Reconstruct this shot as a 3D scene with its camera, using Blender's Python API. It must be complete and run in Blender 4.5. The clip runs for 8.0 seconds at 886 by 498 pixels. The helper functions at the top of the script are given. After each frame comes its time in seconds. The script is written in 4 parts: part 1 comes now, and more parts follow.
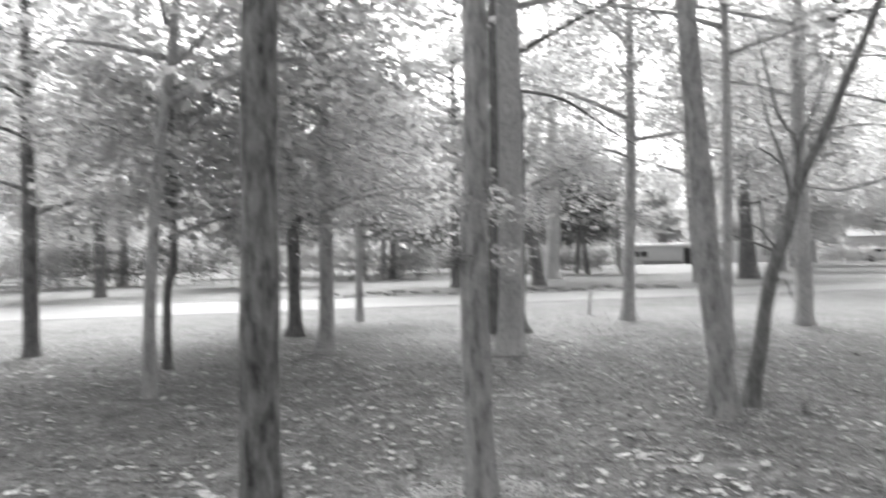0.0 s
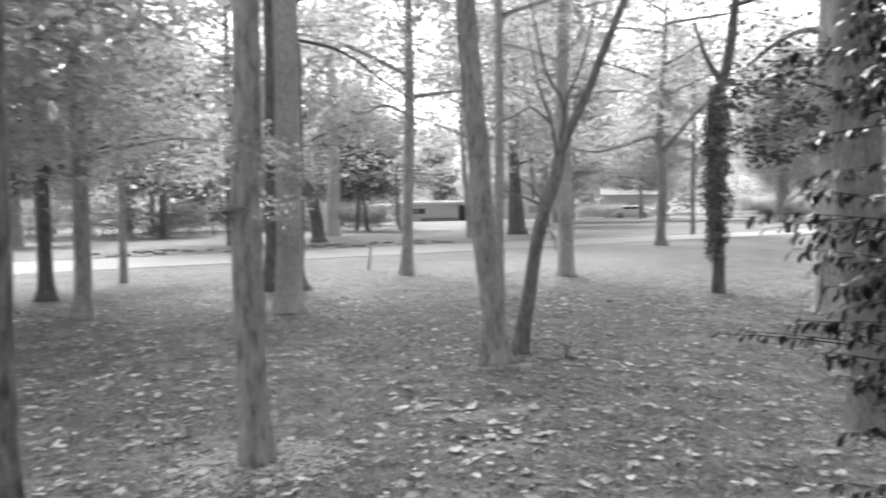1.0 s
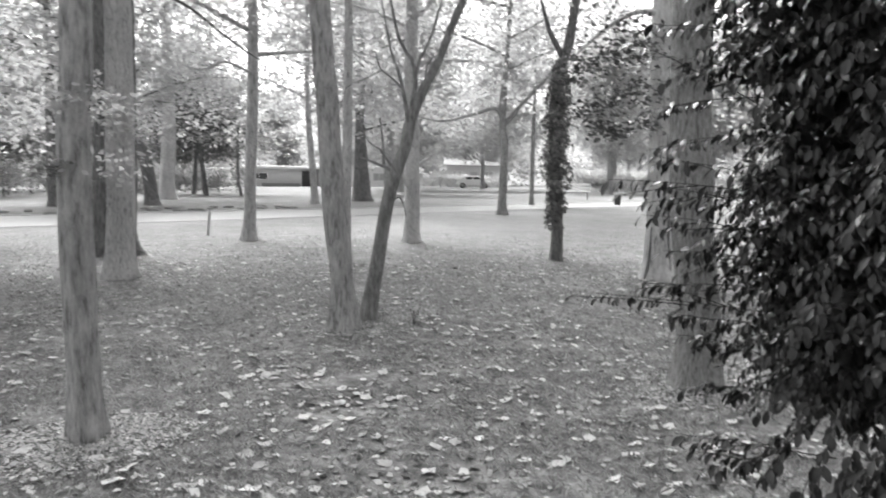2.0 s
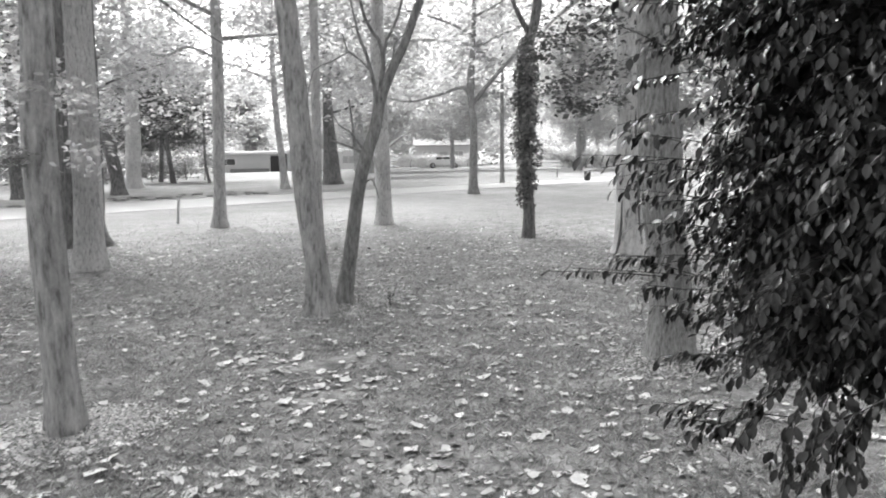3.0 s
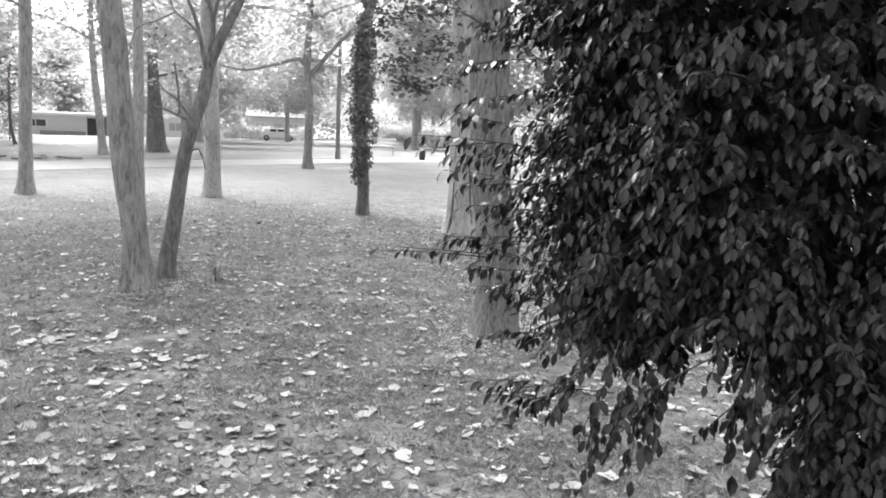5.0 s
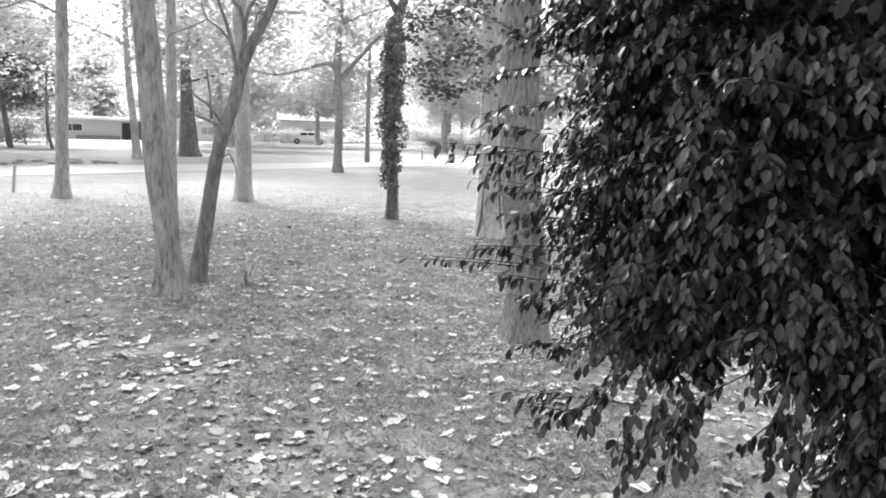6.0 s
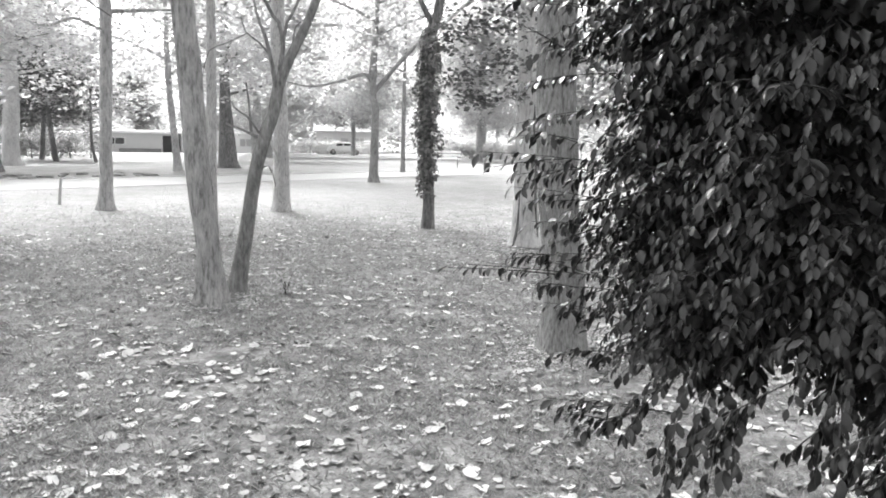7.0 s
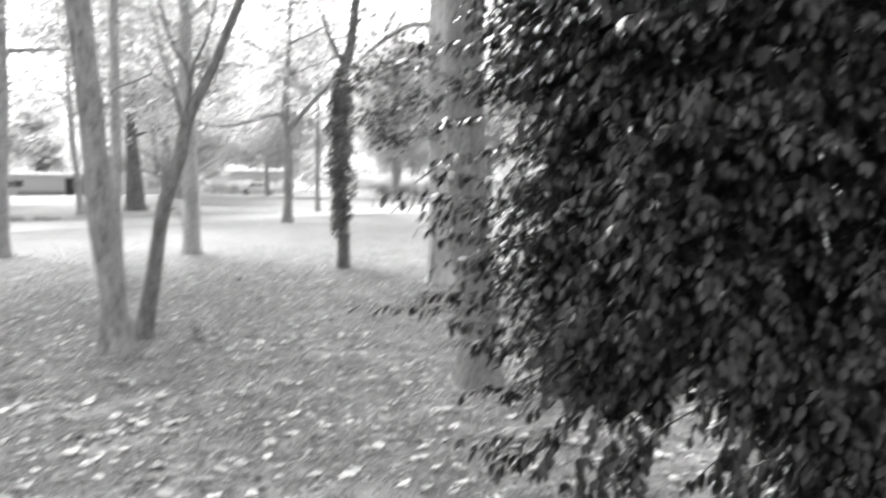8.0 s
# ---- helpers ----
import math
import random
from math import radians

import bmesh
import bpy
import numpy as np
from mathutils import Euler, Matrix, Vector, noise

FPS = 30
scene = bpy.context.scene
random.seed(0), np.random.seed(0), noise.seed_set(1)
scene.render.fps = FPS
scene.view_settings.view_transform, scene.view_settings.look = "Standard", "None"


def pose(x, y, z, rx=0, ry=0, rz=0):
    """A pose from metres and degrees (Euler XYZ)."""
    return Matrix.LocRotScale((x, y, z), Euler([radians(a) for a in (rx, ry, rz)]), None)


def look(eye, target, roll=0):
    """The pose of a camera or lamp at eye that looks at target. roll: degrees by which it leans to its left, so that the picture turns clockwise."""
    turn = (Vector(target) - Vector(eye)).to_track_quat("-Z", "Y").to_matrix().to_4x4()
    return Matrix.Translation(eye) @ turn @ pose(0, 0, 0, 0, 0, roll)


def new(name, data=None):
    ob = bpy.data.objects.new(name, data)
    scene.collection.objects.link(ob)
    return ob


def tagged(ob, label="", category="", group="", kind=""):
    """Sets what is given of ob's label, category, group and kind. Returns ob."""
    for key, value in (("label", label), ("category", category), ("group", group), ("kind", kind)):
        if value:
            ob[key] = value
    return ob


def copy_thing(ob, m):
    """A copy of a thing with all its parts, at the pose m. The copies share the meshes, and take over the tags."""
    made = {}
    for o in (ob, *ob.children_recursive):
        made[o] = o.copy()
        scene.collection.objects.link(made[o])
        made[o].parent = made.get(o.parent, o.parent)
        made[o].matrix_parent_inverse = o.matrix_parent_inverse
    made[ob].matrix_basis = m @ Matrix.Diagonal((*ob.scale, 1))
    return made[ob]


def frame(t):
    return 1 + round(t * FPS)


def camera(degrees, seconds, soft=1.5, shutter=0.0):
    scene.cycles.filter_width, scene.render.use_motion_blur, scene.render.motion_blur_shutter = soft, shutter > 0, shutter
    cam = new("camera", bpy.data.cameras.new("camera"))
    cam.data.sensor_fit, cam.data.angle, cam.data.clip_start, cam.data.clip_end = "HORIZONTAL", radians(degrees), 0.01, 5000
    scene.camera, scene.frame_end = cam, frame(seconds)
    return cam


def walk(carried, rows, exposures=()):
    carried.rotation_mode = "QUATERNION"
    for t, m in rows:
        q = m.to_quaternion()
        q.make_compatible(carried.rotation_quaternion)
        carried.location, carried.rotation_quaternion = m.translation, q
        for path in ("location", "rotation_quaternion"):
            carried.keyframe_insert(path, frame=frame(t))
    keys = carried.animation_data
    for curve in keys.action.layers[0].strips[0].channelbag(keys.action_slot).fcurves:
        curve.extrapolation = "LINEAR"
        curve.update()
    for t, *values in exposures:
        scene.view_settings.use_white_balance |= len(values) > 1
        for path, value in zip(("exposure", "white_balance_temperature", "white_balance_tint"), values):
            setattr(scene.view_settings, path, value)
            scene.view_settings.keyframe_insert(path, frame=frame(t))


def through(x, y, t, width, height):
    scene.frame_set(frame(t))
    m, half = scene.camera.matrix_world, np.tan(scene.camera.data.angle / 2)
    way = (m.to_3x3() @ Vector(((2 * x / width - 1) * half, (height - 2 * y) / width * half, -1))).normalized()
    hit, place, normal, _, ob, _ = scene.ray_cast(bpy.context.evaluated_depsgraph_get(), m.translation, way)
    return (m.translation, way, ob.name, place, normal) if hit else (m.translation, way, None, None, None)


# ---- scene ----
PATH = [
    (0, (-0.053, -0.196, 1.599), (-0.049, 1.804, 1.583), -1.0),
    (0.5, (-0.033, -0.102, 1.579), (0.248, 1.875, 1.466), -0.9),
    (1, (-0.010, -0.020, 1.567), (0.541, 1.898, 1.434), -0.7),
    (1.5, (0.020, 0.057, 1.547), (0.795, 1.895, 1.397), 0.5),
    (1.7, (-0.005, 0.068, 1.538), (0.846, 1.870, 1.361), 1.4),
    (2.8, (-0.055, 0.060, 1.546), (0.949, 1.770, 1.288), -0.6),
    (3, (-0.057, 0.054, 1.539), (0.920, 1.779, 1.276), -0.6),
    (3.5, (-0.043, 0.043, 1.534), (0.915, 1.770, 1.214), -0.3),
    (4, (-0.031, 0.059, 1.552), (1.045, 1.711, 1.219), 0.7),
    (4.5, (-0.018, 0.064, 1.544), (1.224, 1.603, 1.249), 1.5),
    (4.7, (-0.030, 0.058, 1.536), (1.292, 1.526, 1.218), 2.6),
    (5.8, (-0.018, 0.083, 1.556), (1.256, 1.598, 1.258), 2.3),
    (6, (-0.015, 0.085, 1.557), (1.245, 1.607, 1.247), 2.3),
    (6.5, (-0.032, 0.086, 1.563), (1.195, 1.636, 1.261), 2.1),
    (7, (-0.034, 0.077, 1.557), (1.156, 1.658, 1.267), 1.6),
    (7.5, (-0.020, 0.082, 1.560), (1.176, 1.649, 1.224), 0.6),
    (8, (-0.012, 0.062, 1.565), (1.345, 1.519, 1.375), 0.9),
]
cam = camera(59.0, 8.0, 1.75, 0.6)
walk(cam, [(t, look(eye, target, roll)) for t, eye, target, roll in PATH],
     [(0, 1.75), (1.0, 1.65), (1.5, 1.68), (3.0, 2.0), (4.5, 2.05), (6, 2.32), (7, 2.38), (8, 2.35)])

# ---- world, sun, exposure ----
SUN_EL, SUN_AZ = 50.0, 5.0
world = bpy.data.worlds.new("overcast_sky")
scene.world = world
world.use_nodes = True
wn = world.node_tree
wn.nodes.clear()
sky = wn.nodes.new("ShaderNodeTexSky")
sky.sky_type = "NISHITA"
sky.sun_disc = False
sky.sun_elevation, sky.sun_rotation = radians(SUN_EL), radians(SUN_AZ)
sky.air_density, sky.dust_density = 1.0, 4.0
bw = wn.nodes.new("ShaderNodeRGBToBW")
back = wn.nodes.new("ShaderNodeBackground")
back.inputs["Strength"].default_value = 0.15
wout = wn.nodes.new("ShaderNodeOutputWorld")
wn.links.new(sky.outputs[0], bw.inputs[0])
wn.links.new(bw.outputs[0], back.inputs["Color"])
wn.links.new(back.outputs[0], wout.inputs["Surface"])

sun_data = bpy.data.lights.new("sun", "SUN")
sun_data.energy, sun_data.angle = 1.4, radians(30)
sun = new("sun", sun_data)
sun_way = Vector((math.sin(radians(SUN_AZ)) * math.cos(radians(SUN_EL)), math.cos(radians(SUN_AZ)) * math.cos(radians(SUN_EL)), math.sin(radians(SUN_EL))))
sun.matrix_world = look(sun_way * 60, (0, 0, 0))

# ---- materials (a black-and-white world: all colours are greys) ----


class Mat:
    """A node material being built up."""

    def __init__(self, name):
        self.m = bpy.data.materials.new(name)
        self.m.use_nodes = True
        self.t = self.m.node_tree
        self.b = self.t.nodes["Principled BSDF"]
        self.out = self.t.nodes["Material Output"]

    def node(self, kind, **values):
        n = self.t.nodes.new(kind)
        for k, v in values.items():
            n.inputs[k].default_value = v
        return n

    def link(self, a, b):
        self.t.links.new(a, b)

    def coords(self, scale=(1, 1, 1), world=False):
        m = self.node("ShaderNodeMapping", Scale=scale)
        if world:
            self.link(self.node("ShaderNodeNewGeometry").outputs["Position"], m.inputs["Vector"])
        else:
            self.link(self.node("ShaderNodeTexCoord").outputs["Object"], m.inputs["Vector"])
        return m.outputs[0]

    def noise(self, co, scale, detail=4.0, rough=0.6):
        n = self.node("ShaderNodeTexNoise", Scale=scale, Detail=detail, Roughness=rough)
        self.link(co, n.inputs["Vector"])
        return n.outputs["Fac"]

    def ramp(self, fac, stops):
        r = self.node("ShaderNodeValToRGB")
        e = r.color_ramp.elements
        while len(e) < len(stops):
            e.new(0.5)
        for k, (p, v) in enumerate(stops):
            e[k].position, e[k].color = p, (v, v, v, 1)
        self.link(fac, r.inputs[0])
        return r.outputs[0]

    def mix(self, fac, a, b, blend="MIX"):
        n = self.t.nodes.new("ShaderNodeMix")
        n.data_type, n.blend_type = "RGBA", blend
        for s, v in ((n.inputs[0], fac), (n.inputs[6], a), (n.inputs[7], b)):
            if isinstance(v, (int, float)):
                s.default_value = v if s.type == "VALUE" else (v, v, v, 1)
            else:
                self.link(v, s)
        return n.outputs[2]

    def finish(self, colour, rough=0.8, bump=None, depth=0.01, spec=0.3, through=0.0, metal=0.0):
        self.b.inputs["Roughness"].default_value = rough
        self.b.inputs["Specular IOR Level"].default_value = spec
        self.b.inputs["Metallic"].default_value = metal
        if isinstance(colour, (int, float)):
            self.b.inputs["Base Color"].default_value = (colour, colour, colour, 1)
        else:
            self.link(colour, self.b.inputs["Base Color"])
        if bump is not None:
            bp = self.node("ShaderNodeBump", Strength=1.0, Distance=depth)
            self.link(bump, bp.inputs["Height"])
            self.link(bp.outputs[0], self.b.inputs["Normal"])
        if through:
            tr = self.t.nodes.new("ShaderNodeBsdfTranslucent")
            ms = self.node("ShaderNodeMixShader", Fac=through)
            if isinstance(colour, (int, float)):
                tr.inputs[0].default_value = (colour, colour, colour, 1)
            else:
                self.link(colour, tr.inputs[0])
            self.link(self.b.outputs[0], ms.inputs[1])
            self.link(tr.outputs[0], ms.inputs[2])
            self.link(ms.outputs[0], self.out.inputs["Surface"])
        return self.m


def leaf_material(name, low, high, rough=0.5, through=0.4, spec=0.3):
    k = Mat(name)
    rnd = k.node("ShaderNodeNewGeometry").outputs["Random Per Island"]
    each = k.ramp(rnd, [(0.0, low), (1.0, high)])
    vein = k.ramp(k.noise(k.coords(), 14.0, 3.0), [(0.35, 0.8), (0.7, 1.12)])
    return k.finish(k.mix(1.0, each, vein, "MULTIPLY"), rough, through=through, spec=spec)


def bark_material(name, low, high, scale=1.0, depth=0.02, deep=0.6):
    k = Mat(name)
    ridges = k.noise(k.coords((9 * scale, 9 * scale, 2.2 * scale)), 3.0, 6.0, 0.65)
    blotch = k.noise(k.coords((1, 1, 0.6)), 2.2, 4.0)
    fine = k.noise(k.coords((1, 1, 0.4)), 60.0, 3.0)
    tone = k.ramp(ridges, [(0.34, low * deep), (0.46, low), (0.66, high)])
    tone = k.mix(0.8, tone, k.ramp(blotch, [(0.3, 0.7), (0.7, 1.2)]), "MULTIPLY")
    tone = k.mix(0.5, tone, k.ramp(fine, [(0.3, 0.7), (0.7, 1.25)]), "MULTIPLY")
    return k.finish(tone, 0.9, ridges, depth, 0.15)


def ground_material():
    k = Mat("worn_lawn")
    co = k.coords(world=True)
    patch = k.noise(co, 0.55, 5.0, 0.6)
    tuft = k.noise(co, 7.0, 5.0, 0.7)
    grain = k.noise(co, 45.0, 4.0, 0.7)
    soil = k.ramp(k.noise(co, 11.0, 6.0, 0.75), [(0.32, 0.12), (0.68, 0.34)])
    grass = k.ramp(tuft, [(0.3, 0.15), (0.7, 0.34)])
    both = k.mix(k.ramp(patch, [(0.42, 0.0), (0.6, 1.0)]), grass, soil)
    both = k.mix(0.6, both, k.ramp(grain, [(0.3, 0.6), (0.7, 1.35)]), "MULTIPLY")
    clump = k.noise(co, 2.4, 4.0, 0.65)
    both = k.mix(0.7, both, k.ramp(k.noise(co, 6.5, 3.0, 0.6), [(0.36, 0.66), (0.62, 1.25)]), "MULTIPLY")
    both = k.mix(0.9, both, k.ramp(clump, [(0.34, 0.5), (0.48, 0.9), (0.64, 1.3)]), "MULTIPLY")
    # open mown lawn near and past the road
    open_lawn = k.ramp(k.noise(co, 1.3, 6.0, 0.7), [(0.3, 0.17), (0.7, 0.25)])
    # lighter patches that put the sunlight before the road into the lawn's colour
    bright = k.ramp(k.noise(co, 2.1, 6.0, 0.75), [(0.3, 0.26), (0.7, 0.34)])
    open_lawn = k.mix(k.ramp(k.noise(co, 0.13, 5.0, 0.55), [(0.44, 0.0), (0.58, 0.8)]), open_lawn, bright)
    open_lawn = k.mix(0.5, open_lawn, k.ramp(grain, [(0.3, 0.7), (0.7, 1.3)]), "MULTIPLY")
    sep = k.node("ShaderNodeSeparateXYZ")
    k.link(co, sep.inputs[0])
    rng = k.node("ShaderNodeMapRange")
    rng.inputs["From Min"].default_value, rng.inputs["From Max"].default_value = 8.0, 24.0
    wob = k.t.nodes.new("ShaderNodeMath")
    wob.operation = "MULTIPLY_ADD"
    k.link(k.noise(co, 0.3, 3.0), wob.inputs[0])
    wob.inputs[1].default_value = 7.0
    k.link(sep.outputs[1], wob.inputs[2])
    k.link(wob.outputs[0], rng.inputs["Value"])
    # the lawn past the road, in its own grey with coarser noise
    far = k.node("ShaderNodeMapRange")
    far.inputs["From Min"].default_value, far.inputs["From Max"].default_value = 23.3, 24.3
    tilt = k.t.nodes.new("ShaderNodeMath")
    tilt.operation = "MULTIPLY_ADD"
    k.link(sep.outputs[0], tilt.inputs[0])
    tilt.inputs[1].default_value = -0.17
    k.link(sep.outputs[1], tilt.inputs[2])
    k.link(tilt.outputs[0], far.inputs["Value"])
    far_lawn = k.ramp(k.noise(co, 0.8, 6.0, 0.7), [(0.3, 0.18), (0.7, 0.31)])
    lawn = k.mix(far.outputs[0], open_lawn, far_lawn)
    return k.finish(k.mix(rng.outputs[0], both, lawn), 0.95, grain, 0.02, 0.1)


def plain_material(name, low, high, scale=8.0, rough=0.7, depth=0.004, spec=0.3, metal=0.0):
    k = Mat(name)
    co = k.coords(world=True)
    fine, big = k.noise(co, scale * 6, 4.0), k.noise(co, scale * 0.4, 3.0)
    tone = k.mix(0.6, k.ramp(big, [(0.3, low), (0.7, high)]), k.ramp(fine, [(0.3, low), (0.7, high)]))
    return k.finish(tone, rough, fine, depth, spec, metal=metal)


M_GROUND = ground_material()
M_ROAD = plain_material("pale_road", 0.29, 0.37, 3.0, 0.9)
M_KERB = plain_material("kerb_stone", 0.30, 0.42, 6.0, 0.9)
M_BARK_MID = bark_material("furrowed_bark", 0.38, 0.54, 1.0, 0.03, 0.5)
M_BARK_ROUGH = bark_material("rough_bark", 0.20, 0.38, 0.8, 0.04, 0.3)
M_BARK_GREY = bark_material("grey_bark", 0.38, 0.52, 1.0, 0.02, 0.6)
M_BARK_DARK = bark_material("dark_bark", 0.15, 0.27)
M_BARK_PALE = bark_material("pale_bark", 0.46, 0.58, 1.6, 0.02, 0.55)
M_BARK_SMOOTH = bark_material("smooth_pale_bark", 0.54, 0.66, 0.7, 0.01, 0.55)
M_BARK_FURROW = bark_material("fine_furrowed_bark", 0.27, 0.40, 2.0, 0.02, 0.5)
M_BARK_SLATE = bark_material("slate_bark", 0.22, 0.34, 1.2, 0.02, 0.6)
M_BARK_TWIG = bark_material("twig_bark", 0.06, 0.12, 2.0, 0.004)
M_LEAF = leaf_material("canopy_leaf", 0.42, 0.58, through=0.6)
# canopy leaf again, made paler: distance haze is put into its grey
M_LEAF_HAZED = leaf_material("hazed_distant_leaf", 0.46, 0.64, through=0.6)
# canopy leaf again in a darker grey, with shade painted into it
M_LEAF_DIM = leaf_material("shade_toned_leaf", 0.20, 0.36, through=0.5)
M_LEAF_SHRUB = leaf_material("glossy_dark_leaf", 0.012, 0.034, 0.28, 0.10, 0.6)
M_LEAF_BOUGH = leaf_material("dark_bough_leaf", 0.08, 0.20, 0.45, 0.3)
M_IVY = leaf_material("ivy_leaf", 0.12, 0.27, 0.4, 0.12, 0.4)
M_LITTER = leaf_material("fallen_pale_leaf", 0.38, 0.78, 0.7, 0.15)
M_LITTER_DULL = leaf_material("fallen_dull_leaf", 0.10, 0.42, 0.8, 0.05)
M_GRASS = leaf_material("grass_blade", 0.20, 0.48, 0.7, 0.4)
M_WALL = plain_material("house_wall", 0.52, 0.62, 2.0)
M_ROOF = plain_material("pale_roof", 0.75, 0.85, 1.0, 0.6)
M_DARK = plain_material("dark_opening", 0.03, 0.06, 2.0, 0.5)
M_WHITE = plain_material("white_paint", 0.7, 0.8, 2.0, 0.4)
M_STONE = plain_material("edging_stone", 0.16, 0.30, 5.0, 0.95, 0.01)
M_GLASS = plain_material("dark_pane", 0.03, 0.05, 2.0, 0.08, 0.0, 0.6)
M_RUBBER = plain_material("tyre_rubber", 0.03, 0.05, 10.0, 0.8)
M_POST = plain_material("weathered_post", 0.34, 0.48, 10.0, 0.9)

# ---- mesh helpers ----


def mesh_of(name, verts, faces, material, smooth=True):
    me = bpy.data.meshes.new(name)
    me.from_pydata([tuple(v) for v in verts], [], [tuple(int(i) for i in f) for f in faces])
    me.materials.append(material)
    if smooth:
        me.polygons.foreach_set("use_smooth", [True] * len(me.polygons))
    me.update()
    return me


def part(name, me, parent, label="", kind=""):
    ob = new(name, me)
    ob.parent = parent
    return tagged(ob, label, kind=kind)


def thing(name, place, label, category, group="", turn=0.0, kind=""):
    ob = new(name)
    ob.empty_display_size = 0.3
    ob.matrix_basis = pose(*place, 0, 0, turn)
    return tagged(ob, label, category, group, kind)


def tube(points, radii, sides=12, rough=0.0, flare=0.0, ridges=0, seed=0, cap=True):
    """A tapered, uneven round limb along points; flare widens its foot into root spurs."""
    pts = [Vector(p) for p in points]
    verts, faces = [], []
    x_axis = Vector((1, 0, 0))
    for k, p in enumerate(pts):
        way = (pts[min(k + 1, len(pts) - 1)] - pts[max(k - 1, 0)]).normalized()
        side = (x_axis - way * x_axis.dot(way))
        side = side.normalized() if side.length > 0.05 else way.orthogonal().normalized()
        other = way.cross(side)
        for s in range(sides):
            a = 2 * math.pi * s / sides
            r = radii[k]
            d = side * math.cos(a) + other * math.sin(a)
            if ridges:
                q = Vector((math.cos(a) * ridges, math.sin(a) * ridges, p.z * 0.8 + seed * 7.3))
                r *= 1 + rough * (noise.noise(q) * 1.0 + 0.8 * abs(noise.noise(q * 2.3)) - 0.3)
            elif rough:
                r *= 1 + rough * noise.noise(Vector((math.cos(a), math.sin(a), p.z * 2 + seed)))
            if flare and p.z < 0.9:
                f = max(0.0, 1 - (p.z + 0.05) / 0.45)
                spur = 0.55 + 0.45 * math.cos(5 * a + seed) + 0.3 * math.cos(3 * a + 2 * seed)
                r *= 1 + flare * f * f * max(0.15, spur)
            verts.append(p + d * r)
    n = len(pts)
    for k in range(n - 1):
        for s in range(sides):
            a, b = k * sides + s, k * sides + (s + 1) % sides
            faces.append((a, b, b + sides, a + sides))
    if cap:
        faces.append(tuple(range((n - 1) * sides, n * sides)))
        faces.append(tuple(reversed(range(sides))))
    return verts, faces


def curve_points(knots, step=0.2):
    """Points of a smooth line through knots (x, y, z, r), at about even steps."""
    out = []
    ks = [np.array(k, float) for k in knots]
    for i in range(len(ks) - 1):
        a, b, c, d = ks[max(i - 1, 0)], ks[i], ks[i + 1], ks[min(i + 2, len(ks) - 1)]
        n = max(2, int(np.linalg.norm((c - b)[:3]) / step))
        for j in range(n):
            t = j / n
            out.append(0.5 * ((2 * b) + (c - a) * t + (2 * a - 5 * b + 4 * c - d) * t * t + (3 * b - a - 3 * c + d) * t ** 3))
    out.append(ks[-1])
    out = np.array(out)
    return out[:, :3], np.maximum(out[:, 3], 0.002)


def limb_mesh(name, knots, material, sides=8, step=0.25, rough=0.12, seed=0, **more):
    p, r = curve_points(knots, step)
    return mesh_of(name, *tube(p, r, sides, rough, seed=seed, **more), material)


def leaves_mesh(name, centres, ways, normals, length, width, material, fold=0.18, round_leaf=False, ragged=0):
    """Many single leaves, each a folded blade with its own place, direction and face."""
    c, u, n = (np.asarray(a, float) for a in (centres, ways, normals))
    u = u / np.linalg.norm(u, axis=1, keepdims=True)
    v = np.cross(n, u)
    v /= np.maximum(np.linalg.norm(v, axis=1, keepdims=True), 1e-6)
    w = np.cross(u, v)
    L = np.asarray(length, float).reshape(-1, 1)
    W = np.asarray(width, float).reshape(-1, 1)
    if ragged:
        rough_rng = np.random.default_rng(ragged)
        rows = [c]
        for k in range(9):
            t = 2 * np.pi * k / 9
            reach = (1.0 if k % 2 else 0.76) * rough_rng.uniform(0.7, 1.1, (len(c), 1))
            rows.append(c + u * L * 0.5 * math.cos(t) * reach + v * W * 0.5 * math.sin(t) * reach + w * L * rough_rng.uniform(-0.02, 0.12, (len(c), 1)))
        tris = [(0, k + 1, (k + 1) % 9 + 1) for k in range(9)]
    elif round_leaf:
        rows = [c]
        for along, across, lift in ((0.18, 0.30, 0.8), (0.45, 0.5, 1.0), (0.76, 0.36, 0.5), (1.0, 0.0, -1.6), (0.76, -0.36, 0.5), (0.45, -0.5, 1.0), (0.18, -0.30, 0.8)):
            rows.append(c + u * L * along + v * W * across + w * W * fold * lift)
        rows.append(c + u * L * 0.5)
        tris = [(k, (k + 1) % 8, 8) for k in range(8)]
    else:
        rows = [c - u * L * 0.5, c + v * W * 0.5 + w * W * fold, c + u * L * 0.5, c - v * W * 0.5 + w * W * fold]
        tris = [(0, 1, 2), (0, 2, 3)]
    k = len(rows)
    co = np.stack(rows, axis=1).reshape(-1, 3)
    idx = (np.arange(len(c))[:, None, None] * k + np.array(tris)[None]).reshape(-1)
    me = bpy.data.meshes.new(name)
    me.vertices.add(len(co))
    me.vertices.foreach_set("co", co.ravel())
    me.loops.add(len(idx))
    me.loops.foreach_set("vertex_index", idx.astype(np.int32))
    me.polygons.add(len(idx) // 3)
    me.polygons.foreach_set("loop_start", np.arange(0, len(idx), 3, dtype=np.int32))
    me.materials.append(material)
    me.update(calc_edges=True)
    return me


